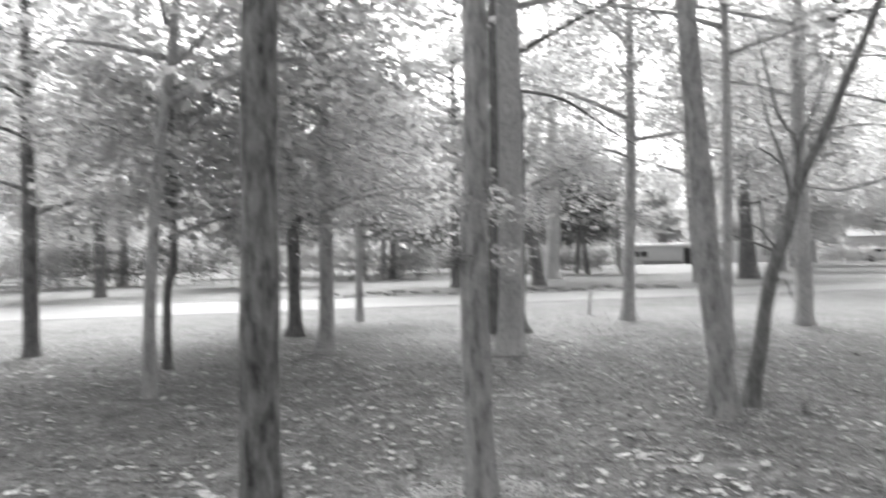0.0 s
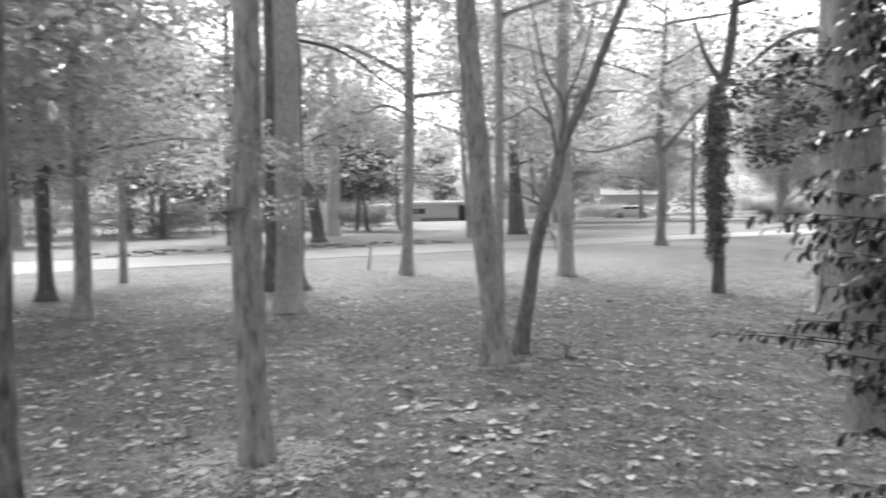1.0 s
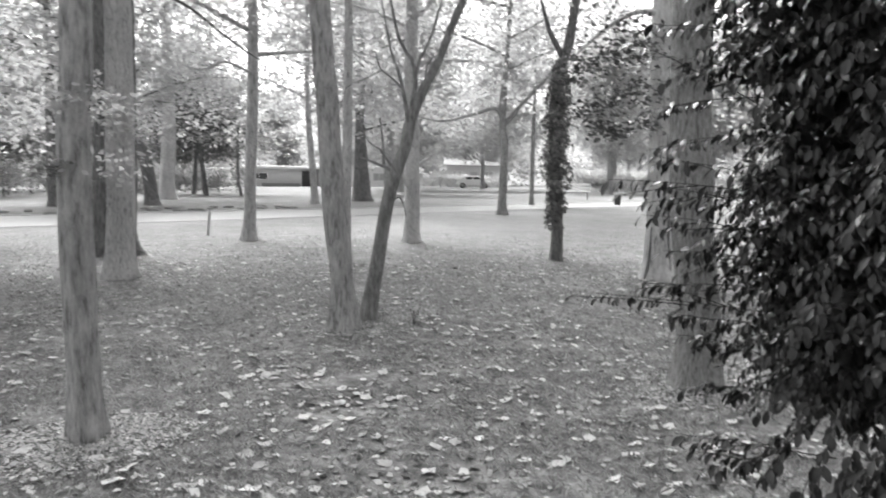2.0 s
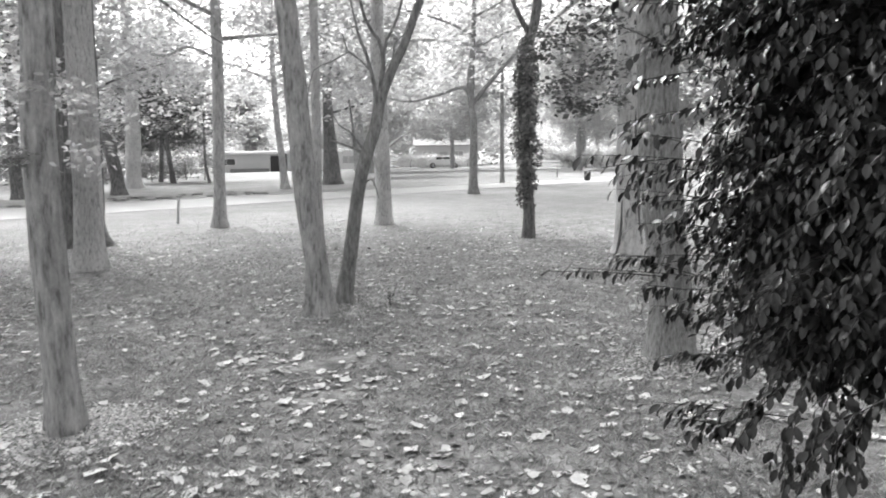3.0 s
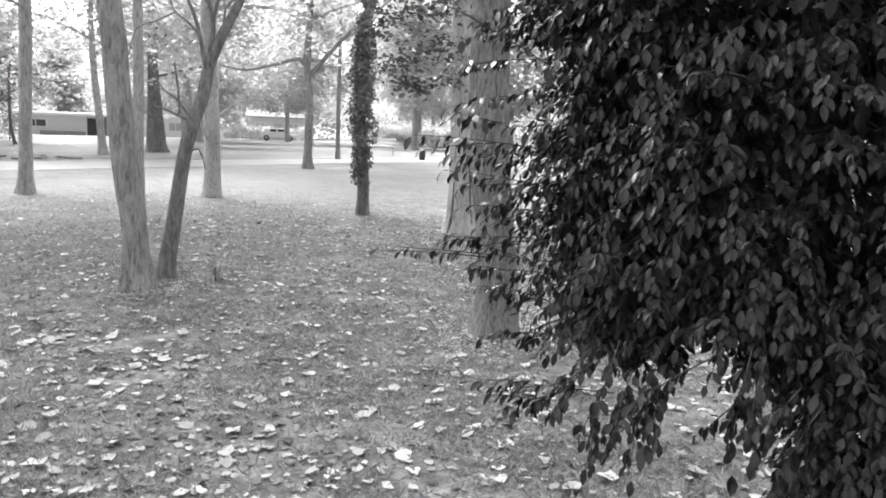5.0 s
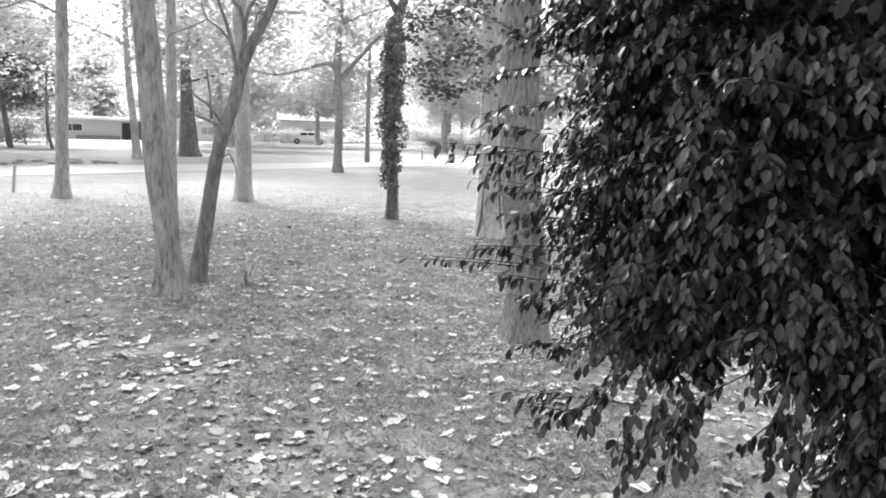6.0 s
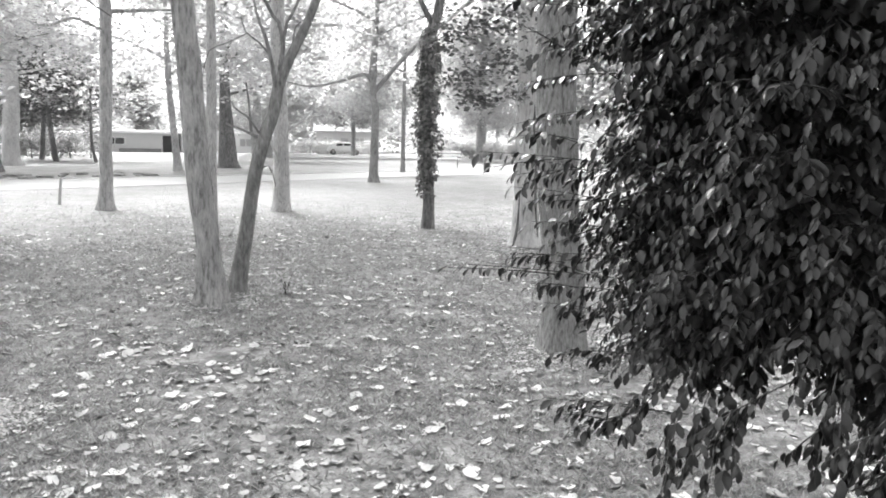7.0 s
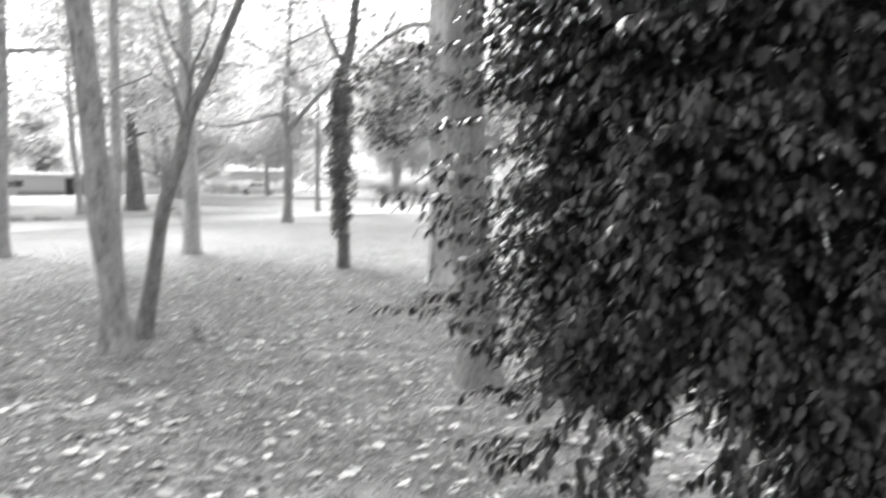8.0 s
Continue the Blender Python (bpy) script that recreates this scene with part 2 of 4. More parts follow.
def scatter_leaves(name, spots, spreads, count, size, material, rng, flat=0.55, tilt=0.7):
    """Leaves in clumps round the spots, thinning outwards."""
    spots, spreads = np.array(spots, float), np.array(spreads, float)
    pick = rng.integers(0, len(spots), count)
    off = rng.normal(0, 1, (count, 3)) * spreads[pick][:, None]
    off[:, 2] *= flat
    c = spots[pick] + off
    a = rng.uniform(0, 2 * np.pi, count)
    u = np.stack([np.cos(a), np.sin(a), rng.normal(-0.25, 0.35, count)], 1)
    n = np.stack([rng.normal(0, tilt, count), rng.normal(0, tilt, count), np.ones(count)], 1)
    s = size * rng.uniform(0.6, 1.3, count)
    return leaves_mesh(name, c, u, n, s, s * rng.uniform(0.5, 0.8, count), material)


def box_mesh(name, size, material, centre=(0, 0, 0), bevel=0.01):
    bm = bmesh.new()
    bmesh.ops.create_cube(bm, size=1)
    for v in bm.verts:
        v.co = Vector((v.co.x * size[0] + centre[0], v.co.y * size[1] + centre[1], v.co.z * size[2] + centre[2]))
    if bevel:
        bmesh.ops.bevel(bm, geom=list(bm.edges), offset=bevel, segments=1, affect="EDGES")
    me = bpy.data.meshes.new(name)
    bm.to_mesh(me)
    bm.free()
    me.materials.append(material)
    return me


# ---- ground and road ----


def road_far(x):
    return 23.5 + 0.17 * x


def road_near(x):
    return road_far(x) - min(4.4, max(2.3, 3.7 - 0.07 * x))


def land(x, y):
    """The height of the ground: level to the road, then falling gently."""
    d = min(max(y - road_far(x) - 1.3, 0.0), 95.0)
    return -0.0234 * d * min(1.0, d / 4)


def ground_height(x, y):
    calm = min(1.0, max(0.0, (road_near(x) - 1.0 - y) / 3)) if y < 40 else 0.0
    return land(x, y) + calm * 0.035 * noise.noise(Vector((x * 0.45, y * 0.45, 3)))


def build_ground():
    t = np.linspace(-1, 1, 181)
    line = np.sinh(t * 5.2) / np.sinh(5.2) * 900
    n = len(line)
    verts = [(x, y + 8, ground_height(x, y + 8)) for y in line for x in line]
    faces = [(j * n + i, j * n + i + 1, (j + 1) * n + i + 1, (j + 1) * n + i) for j in range(n - 1) for i in range(n - 1)]
    tagged(new("ground", mesh_of("ground", verts, faces, M_GROUND)), "worn lawn with bare soil and fallen leaves under trees", "ground", kind="structure")


def strip(name, near, far, lift, x0, x1, material, drop=0.15):
    """A long slab between two lines, with real edges."""
    verts, faces = [], []
    xs = np.linspace(x0, x1, 90)
    for x in xs:
        for y, z in ((near(x), -drop), (near(x), lift), (far(x), lift), (far(x), -drop)):
            verts.append((x, y, z + land(x, y)))
    for k in range(len(xs) - 1):
        a = k * 4
        for s in range(3):
            faces.append((a + s, a + 4 + s, a + 5 + s, a + 1 + s))
    return mesh_of(name, verts, faces, material, False)


build_ground()
tagged(new("road", strip("road", road_near, road_far, 0.008, -160, 200, M_ROAD)), "pale worn concrete road crossing the lawn", "road", kind="structure")
tagged(new("kerb", strip("kerb", lambda x: road_far(x) + 0.004, lambda x: road_far(x) + 0.16, 0.022, -160, 200, M_KERB)), "low stone kerb along the road", "kerb", kind="structure")

# ---- trees ----


def auto_crown(rng, z0, z1, radius, limbs, lean=(0, 0)):
    """Limb knots and leaf spots of a spreading crown round a stem."""
    lines, spots, spreads = [], [], []
    for k in range(limbs):
        h = z0 + (z1 - z0) * 0.75 * (k + rng.uniform(0, 0.8)) / limbs
        a = k * 2.4 + rng.uniform(-0.4, 0.4)
        top = 1 - 0.55 * (h - z0) / max(z1 - z0, 0.1)
        reach = radius * top * rng.uniform(0.75, 1.1)
        rise = rng.uniform(0.1, 0.5) * reach
        bx, by = lean[0] * h, lean[1] * h
        r0 = 0.016 + 0.009 * reach
        line = []
        for t in (0, 0.3, 0.65, 1.0):
            w = a + rng.normal(0, 0.12)
            line.append((bx + math.cos(w) * reach * t, by + math.sin(w) * reach * t, h + rise * (t ** 0.8) - 0.25 * reach * max(0, t - 0.6), r0 * (1 - 0.85 * t)))
        lines.append(line)
        for t in np.linspace(0.25, 1.05, 9):
            j = min(2, int(t * 3))
            q = np.array(line[j][:3]) + (np.array(line[j + 1][:3]) - np.array(line[j][:3])) * (t * 3 - j)
            for _ in range(2):
                spots.append(q + rng.normal(0, 0.16 * reach, 3) * (1, 1, 0.7))
                spreads.append(0.10 * reach + 0.12)
    for _ in range(limbs * 2):
        spots.append(np.array((lean[0] * z1, lean[1] * z1, z1 * 0.93)) + rng.normal(0, 0.3, 3) * (radius, radius, (z1 - z0) * 0.25))
        spreads.append(0.16 * radius)
    return lines, spots, spreads


def tree(name, x, y, stem, label, bark, leaf, crown=None, leaves=6000, leaf_size=0.13, limbs=9, seed=1, group="", sides=24, flare=0.6, extra=(), rough=0.10, ridges=4, sprigs=(), step=0.12, z=None):
    """A tree: stem knots (dx, dy, z, radius), its crown (z0, z1, radius) and extra limbs of knots."""
    rng = np.random.default_rng(seed)
    root = thing(name, (x, y, land(x, y) if z is None else z), label, "tree", group)
    p, r = curve_points([(stem[0][0], stem[0][1], -0.12, stem[0][3])] + list(stem), step)
    part("trunk", mesh_of("trunk", *tube(p, r, sides, rough, flare, ridges, seed), bark), root)
    for k, line in enumerate(extra):
        part("branch", limb_mesh("branch", line, bark, 10, 0.1, 0.1, seed + k), root)
    if crown:
        z0, z1, radius = crown
        lean = (stem[-1][0] / stem[-1][2], stem[-1][1] / stem[-1][2])
        lines, spots, spreads = auto_crown(rng, z0, z1, radius, limbs, lean)
        for k, line in enumerate(lines):
            part("branch", limb_mesh("branch", line, bark, 6, 0.4, 0.1, seed + k), root)
        part("crown", scatter_leaves("crown", spots, spreads, leaves, leaf_size, leaf, rng), root, "many small leaves", "stuff")
    for sx, sy, sz, spread, count, matter in sprigs:
        part("leafy_shoot", scatter_leaves("leafy_shoot", [(sx, sy, sz)], [spread], count if y > 6 else count * 3, 0.09 if y > 6 else 0.042, matter, rng, 0.7), root, "leafy shoot on the trunk", "stuff")
    return root


# nearest stems, whose crowns spread above the view
tree("park_tree", -1.02, 3.88, [(0, 0, 0, 0.125), (0.0, 0, 0.5, 0.112), (0.025, 0, 1.7, 0.098), (0.045, 0, 2.9, 0.092), (0.1, 0, 6, 0.08), (0, 0, 10, 0.03)],
     "rough dark furrowed tree trunk close to the path", M_BARK_ROUGH, M_LEAF, (4.2, 10, 3.6), 1500, 0.14, 10, 11, "near trees", 40, 0.35, rough=0.16, ridges=5, step=0.06)
tree("park_tree", 0.17, 4.69, [(0, 0, 0, 0.092), (-0.01, 0, 0.5, 0.087), (-0.02, 0, 1.1, 0.086), (-0.02, 0, 1.75, 0.084), (0.01, 0, 2.4, 0.08), (0.0, 0, 6, 0.05), (0, 0, 9, 0.02)],
     "slim grey tree trunk in a ring of pale mulch", M_BARK_MID, M_LEAF, (4.0, 9, 3.2), 1300, 0.14, 9, 12, "near trees", 40, 0.4, rough=0.18, ridges=5, step=0.06,
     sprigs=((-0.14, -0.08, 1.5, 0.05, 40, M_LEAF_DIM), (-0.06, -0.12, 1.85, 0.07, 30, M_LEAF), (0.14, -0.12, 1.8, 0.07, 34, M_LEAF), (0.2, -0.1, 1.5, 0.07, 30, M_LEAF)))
tree("park_tree", 0.89, 10.95, [(0, 0, 0, 0.21), (0.03, 0, 0.6, 0.182), (0.05, 0, 1.7, 0.175), (0.06, 0, 4, 0.165), (0, 0, 8, 0.14), (0, 0, 13, 0.04)],
     "stout grey tree trunk with a flared foot", M_BARK_PALE, M_LEAF, (4.5, 13, 4.5), 3000, 0.15, 11, 13, "near trees", 36, 0.4, step=0.1,
     sprigs=((-0.3, -0.3, 2.3, 0.14, 60, M_LEAF), (0.25, -0.3, 1.9, 0.16, 90, M_LEAF), (0.0, -0.3, 2.0, 0.14, 70, M_LEAF)))
tree("park_tree", 1.05, 13.65, [(0, 0, 0, 0.36), (0.02, 0, 0.7, 0.33), (0.06, 0, 1.7, 0.32), (0.07, 0, 3.9, 0.30), (0, 0, 8, 0.18), (0, 0, 14, 0.05)],
     "broad dark tree trunk with spreading roots", M_BARK_DARK, M_LEAF, (4.3, 14, 5.0), 3500, 0.16, 11, 14, "near trees", 36, 0.7, step=0.1,
     extra=([(0, 0, 4.3, 0.035), (1.0, -0.3, 4.05, 0.025), (1.8, -0.4, 3.5, 0.016), (2.3, -0.4, 3.2, 0.007)],))
tree("park_tree", 2.46, 6.80, [(0, 0, 0, 0.125), (-0.03, 0.01, 0.5, 0.107), (-0.10, 0.04, 1.18, 0.102), (-0.155, 0.06, 2.1, 0.098), (-0.2, 0.08, 2.7, 0.095), (-0.4, 0.1, 6, 0.07), (-0.5, 0, 11, 0.03)],
     "grey flaking tree trunk leaning a little", M_BARK_MID, M_LEAF, (4.2, 11, 4.0), 1800, 0.14, 10, 15, "near trees", 40, 0.75, rough=0.13, ridges=5, step=0.06)
tree("park_tree", 2.82, 7.15, [(0, 0, 0, 0.078), (0.097, -0.04, 0.63, 0.066), (0.18, -0.07, 1.17, 0.063), (0.26, -0.1, 1.49, 0.062), (0.33, -0.13, 1.70, 0.058), (0.38, -0.15, 1.97, 0.055), (0.478, -0.19, 2.235, 0.046), (0.6, -0.24, 2.5, 0.043), (0.7, -0.28, 2.77, 0.04), (1.2, -0.5, 4.2, 0.028), (1.6, -0.6, 6, 0.012)],
     "slender dark leaning tree that forks at head height", M_BARK_SLATE, M_LEAF, (3.9, 6, 2.0), 700, 0.12, 6, 16, "near trees", 24, 0.5, step=0.06,
     extra=([(0.37, -0.15, 1.93, 0.03), (0.40, -0.16, 2.2, 0.024), (0.414, -0.166, 2.334, 0.022), (0.38, -0.15, 2.54, 0.018), (0.26, -0.1, 2.74, 0.015), (0.1, 0, 3.6, 0.008)],
            [(0.41, -0.165, 2.32, 0.018), (0.45, -0.18, 2.55, 0.015), (0.55, -0.22, 2.76, 0.013), (0.8, -0.2, 3.6, 0.006)],
            [(0.36, -0.14, 1.92, 0.026), (0.30, -0.12, 2.27, 0.018), (0.25, -0.1, 2.45, 0.015), (0.19, -0.08, 2.62, 0.012), (0.1, 0, 3.2, 0.006)],
            [(0.30, -0.12, 2.25, 0.012), (0.2, -0.08, 2.36, 0.009), (0.1, -0.04, 2.44, 0.007), (0.06, -0.02, 2.6, 0.004)],
            [(0.12, -0.05, 2.43, 0.008), (-0.05, 0.02, 2.33, 0.007), (-0.2, 0.08, 2.25, 0.005), (-0.26, 0.1, 2.0, 0.003)],
            [(0.25, -0.1, 1.45, 0.02), (0.12, -0.05, 1.52, 0.013), (-0.02, 0.01, 1.58, 0.009), (-0.12, 0.05, 1.62, 0.005)],
            [(0.14, -0.05, 1.53, 0.014), (0.13, -0.05, 1.75, 0.011), (0.1, -0.04, 1.98, 0.006)],
            [(0.22, -0.09, 1.5, 0.011), (0.1, -0.04, 1.68, 0.009), (0.0, 0, 1.75, 0.007), (-0.12, 0.05, 2.05, 0.003)],
            [(0.18, -0.07, 1.15, 0.014), (0.3, -0.1, 1.22, 0.01), (0.36, -0.12, 1.02, 0.005)],
            [(0.5, -0.2, 2.28, 0.012), (0.52, -0.2, 2.5, 0.009), (0.62, -0.25, 2.6, 0.005)]))
tree("park_tree", 4.07, 11.1, [(0, 0, 0, 0.085), (0, 0, 1, 0.072), (0.02, 0, 3.3, 0.062), (0, 0, 9, 0.03)],
     "slim pale straight tree trunk", M_BARK_PALE, M_LEAF, (3.9, 9, 3.0), 1800, 0.14, 8, 17, "near trees", 20, 0.4)
tree("park_tree", 3.63, 15.30, [(0, 0, 0, 0.135), (0.02, 0, 0.8, 0.115), (0.06, 0, 2, 0.11), (0.1, 0, 3.8, 0.10), (0.1, 0, 9, 0.04)],
     "straight grey tree trunk on the lawn", M_BARK_GREY, M_LEAF, (3.4, 10, 4.2), 7500, 0.12, 11, 18, "lawn trees", 24, 0.6,
     extra=([(0.1, 0, 3.2, 0.03), (-0.5, -0.3, 3.35, 0.024), (-1.0, -0.5, 3.15, 0.018), (-1.6, -0.8, 3.3, 0.008)],))
tree("park_tree", 6.53, 14.02, [(0, 0, 0, 0.17), (0, 0, 0.8, 0.145), (-0.03, 0, 2, 0.14), (-0.07, 0, 3.9, 0.125), (0, 0, 9, 0.04)],
     "straight pale tree trunk on the lawn", M_BARK_PALE, M_LEAF, (3.3, 10, 4.2), 7500, 0.12, 11, 19, "lawn trees", 24, 0.35,
     extra=([(0.1, 0, 1.5, 0.03), (0.5, -0.2, 1.8, 0.02), (1.0, -0.3, 1.85, 0.01)], [(0, 0, 0.9, 0.03), (-0.25, -0.1, 1.3, 0.02), (-0.3, -0.1, 1.9, 0.012)]))
tree("park_tree", 4.10, 4.07, [(0, 0, 0, 0.175), (0, 0, 0.5, 0.15), (-0.07, 0.06, 1.33, 0.145), (-0.1, 0.1, 2.5, 0.14), (-0.1, 0.1, 6, 0.1), (0, 0, 11, 0.03)],
     "broad grey tree trunk with fine vertical furrows", M_BARK_FURROW, M_LEAF, (4.4, 11, 3.6), 1500, 0.14, 10, 20, "near trees", 44, 0.35, rough=0.07, ridges=6, step=0.06,
     extra=([(-0.1, 0.1, 3.3, 0.035), (-1.2, -0.4, 3.15, 0.025), (-2.0, -0.8, 2.85, 0.014), (-2.5, -1.05, 2.6, 0.005)],), sprigs=((-2.35, -0.95, 2.72, 0.1, 46, M_LEAF_SHRUB), (-2.0, -0.8, 2.9, 0.14, 70, M_LEAF_SHRUB)))
pale_tree = tree("park_tree", 7.64, 8.31, [(0, 0, 0, 0.21), (0, 0, 0.6, 0.185), (-0.02, 0, 2, 0.175), (-0.05, 0.05, 3.5, 0.16), (0, 0, 10, 0.05)],
     "pale smooth tree trunk with dark scars", M_BARK_SMOOTH, M_LEAF, (4.6, 11, 3.8), 1900, 0.14, 10, 21, "near trees", 32, 0.4,
     extra=([(0, 0, 3.6, 0.05), (-0.5, 0.2, 3.6, 0.035), (-1.1, 0.5, 3.1, 0.02), (-1.3, 0.6, 2.7, 0.008)],),
     sprigs=((-0.57, -0.2, 3.1, 0.2, 130, M_LEAF_BOUGH), (-0.85, 0.0, 3.0, 0.17, 115, M_LEAF_BOUGH), (-1.15, 0.22, 2.95, 0.18, 115, M_LEAF_BOUGH), (-0.57, -0.15, 2.55, 0.17, 115, M_LEAF_BOUGH), (-0.86, 0.07, 2.42, 0.17, 115, M_LEAF_BOUGH),
             (-1.12, 0.3, 2.3, 0.13, 90, M_LEAF_BOUGH), (-0.5, -0.2, 2.12, 0.13, 80, M_LEAF_BOUGH), (-0.8, 0.05, 2.02, 0.1, 90, M_LEAF_BOUGH), (-0.98, 0.2, 2.05, 0.09, 80, M_LEAF_BOUGH), (-1.3, 0.38, 2.75, 0.12, 110, M_LEAF_BOUGH), (-0.8, 0.2, 3.5, 0.25, 130, M_LEAF_BOUGH)))
for knots in ([(0.07, -0.185, 0.05, 0.025), (0.02, -0.18, 0.4, 0.018), (-0.01, -0.175, 0.8, 0.022), (-0.02, -0.17, 1.3, 0.012), (-0.03, -0.165, 1.8, 0.006)],
              [(-0.24, -0.02, 0.0, 0.03), (-0.19, -0.03, 0.3, 0.02), (-0.18, -0.04, 0.75, 0.008)], [(-0.06, -0.165, 1.5, 0.008), (-0.07, -0.16, 1.75, 0.02), (-0.07, -0.155, 2.0, 0.006)]):
    part("bark_scar", limb_mesh("bark_scar", knots, M_BARK_DARK, 8, 0.08, 0.2, 3), pale_tree, "dark split in the bark")
tree("park_tree", 13.0, 21.12, [(0, 0, 0, 0.165), (0, 0, 0.8, 0.125), (0.03, 0, 2.2, 0.115), (0.06, 0.2, 3, 0.10), (0.2, 0.2, 6, 0.06), (0.2, 0, 9, 0.03)],
     "grey tree that forks into spreading limbs", M_BARK_SLATE, M_LEAF, (4.4, 10, 4.5), 8000, 0.15, 10, 22, "lawn trees", 20, 0.6,
     extra=([(0.05, 0.1, 2.6, 0.07), (-0.1, 0.3, 3.3, 0.06), (-0.8, 0.8, 3.1, 0.045), (-1.6, 1.2, 2.9, 0.03), (-2.6, 1.5, 3.1, 0.01)],
            [(0.1, 0.2, 2.8, 0.08), (0.7, -0.1, 3.6, 0.06), (1.5, -0.4, 4.6, 0.045), (2.2, -0.5, 6, 0.02)],
            [(0.0, 0.3, 3.25, 0.05), (0.1, 0.4, 3.8, 0.035), (0.15, 0.4, 4.4, 0.015)]))
tree("park_tree", 17.5, 26.2, [(0, 0, 0, 0.10), (0, 0, 3, 0.075), (0, 0, 8, 0.03)], "thin grey straight tree trunk", M_BARK_SLATE, M_LEAF_HAZED, (3.4, 8, 2.5), 2500, 0.2, 7, 23, "lawn trees", 14, 0.3)
tree("park_tree", -3.19, 8.15, [(0, 0, 0, 0.075), (0.02, 0, 1, 0.064), (0.13, 0, 2.43, 0.06), (0.3, 0, 3.6, 0.055), (0.5, 0, 6, 0.03), (0.5, 0, 8, 0.015)],
     "thin bent grey tree trunk", M_BARK_GREY, M_LEAF, (3.0, 8, 2.8), 4000, 0.13, 9, 24, "left trees", 20, 0.4,
     extra=([(0.28, 0, 3.5, 0.04), (0.55, 0.1, 3.8, 0.03), (0.85, 0.15, 4.2, 0.02)],))
tree("park_tree", -3.68, 10.09, [(0, 0, 0, 0.06), (0.02, 0, 1, 0.055), (0.12, 0, 1.7, 0.05), (0.1, 0, 4, 0.02)],
     "young tree with low leafy branches", M_BARK_DARK, M_LEAF, (1.7, 4.5, 2.0), 6300, 0.13, 9, 25, "left trees", 14, 0.4)
tree("park_tree", -2.64, 13.52, [(0, 0, 0, 0.14), (0, 0, 0.6, 0.115), (0, 0, 2.5, 0.10), (0, 0, 7, 0.03)],
     "dark tree trunk under low leafy branches", M_BARK_DARK, M_LEAF, (1.8, 8, 3.0), 8500, 0.14, 12, 26, "left trees", 20, 0.6)
tree("park_tree", -1.79, 11.41, [(0, 0, 0, 0.13), (0.02, 0, 0.6, 0.11), (0.03, 0, 2.5, 0.10), (0, 0, 7, 0.03)],
     "grey tree trunk under low leafy branches", M_BARK_GREY, M_LEAF, (1.9, 7.5, 2.6), 8000, 0.13, 12, 27, "left trees", 20, 0.6)
tree("park_tree", -1.77, 16.03, [(0, 0, 0, 0.08), (0, 0, 2.5, 0.06), (0, 0, 6, 0.02)],
     "thin young tree by the road", M_BARK_GREY, M_LEAF, (1.8, 6, 1.8), 5250, 0.14, 9, 28, "left trees", 14, 0.4)
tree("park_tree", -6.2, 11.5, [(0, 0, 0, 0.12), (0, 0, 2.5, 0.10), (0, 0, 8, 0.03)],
     "tree with drooping leafy branches, shade put into its leaf colour", M_BARK_DARK, M_LEAF_DIM, (2.1, 8, 3.2), 3600, 0.14, 12, 29, "left trees", 16, 0.4)

# trees beyond the road
tree("park_tree", 9.22, 28.55, [(0.1, 0, 0, 0.16), (0.0, 0, 1.2, 0.13), (-0.2, 0, 4, 0.10), (-0.2, 0, 10, 0.03)], "grey leaning tree trunk past the road", M_BARK_GREY, M_LEAF, (3.0, 11, 3.8), 6000, 0.2, 10, 31, "far trees", 14, 0.4)
tree("park_tree", 12.75, 32.5, [(0, 0, 0, 0.44), (0, 0, 0.8, 0.37), (-0.05, 0, 1.8, 0.30), (-0.1, 0, 4, 0.2), (0, 0, 13, 0.05)], "massive dark old tree trunk", M_BARK_DARK, M_LEAF_HAZED, (3.0, 13, 5.5), 9000, 0.24, 12, 32, "far trees", 18, 0.35)
tree("park_tree", 5.43, 38.53, [(0, 0, 0, 0.40), (0, 0, 1, 0.34), (0.1, 0, 4, 0.3), (0, 0, 14, 0.06)], "pale stout tree trunk past the road", M_BARK_PALE, M_LEAF_HAZED, (3.6, 14, 5.5), 9000, 0.26, 12, 33, "far trees", 18, 0.4)
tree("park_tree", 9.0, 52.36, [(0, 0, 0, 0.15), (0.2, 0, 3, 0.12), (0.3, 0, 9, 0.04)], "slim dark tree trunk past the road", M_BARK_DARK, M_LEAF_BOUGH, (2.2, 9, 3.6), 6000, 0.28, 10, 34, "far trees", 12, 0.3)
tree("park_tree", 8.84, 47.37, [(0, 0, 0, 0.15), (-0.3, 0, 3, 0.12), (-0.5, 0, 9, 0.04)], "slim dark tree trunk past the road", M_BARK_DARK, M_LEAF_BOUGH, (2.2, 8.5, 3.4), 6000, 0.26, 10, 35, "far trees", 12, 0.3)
tree("park_tree", 10.17, 44.64, [(0.1, 0, 0, 0.09), (-0.1, 0, 1.5, 0.07), (0, 0, 6, 0.03)], "thin bent sapling past the road", M_BARK_DARK, M_LEAF_HAZED, (2.6, 7, 2.5), 2500, 0.24, 8, 36, "far trees", 10, 0.3)
tree("park_tree", 3.57, 29.89, [(0.1, 0, 0, 0.26), (0, 0, 1, 0.23), (-0.2, 0, 1.9, 0.22), (-0.8, 0, 2.9, 0.18), (-1.0, 0, 6, 0.12), (-1, 0, 10, 0.04)], "dark crooked tree trunk past the road", M_BARK_DARK, M_LEAF_HAZED, (3.4, 11, 4.5), 7000, 0.22, 10, 37, "far trees", 14, 0.4)
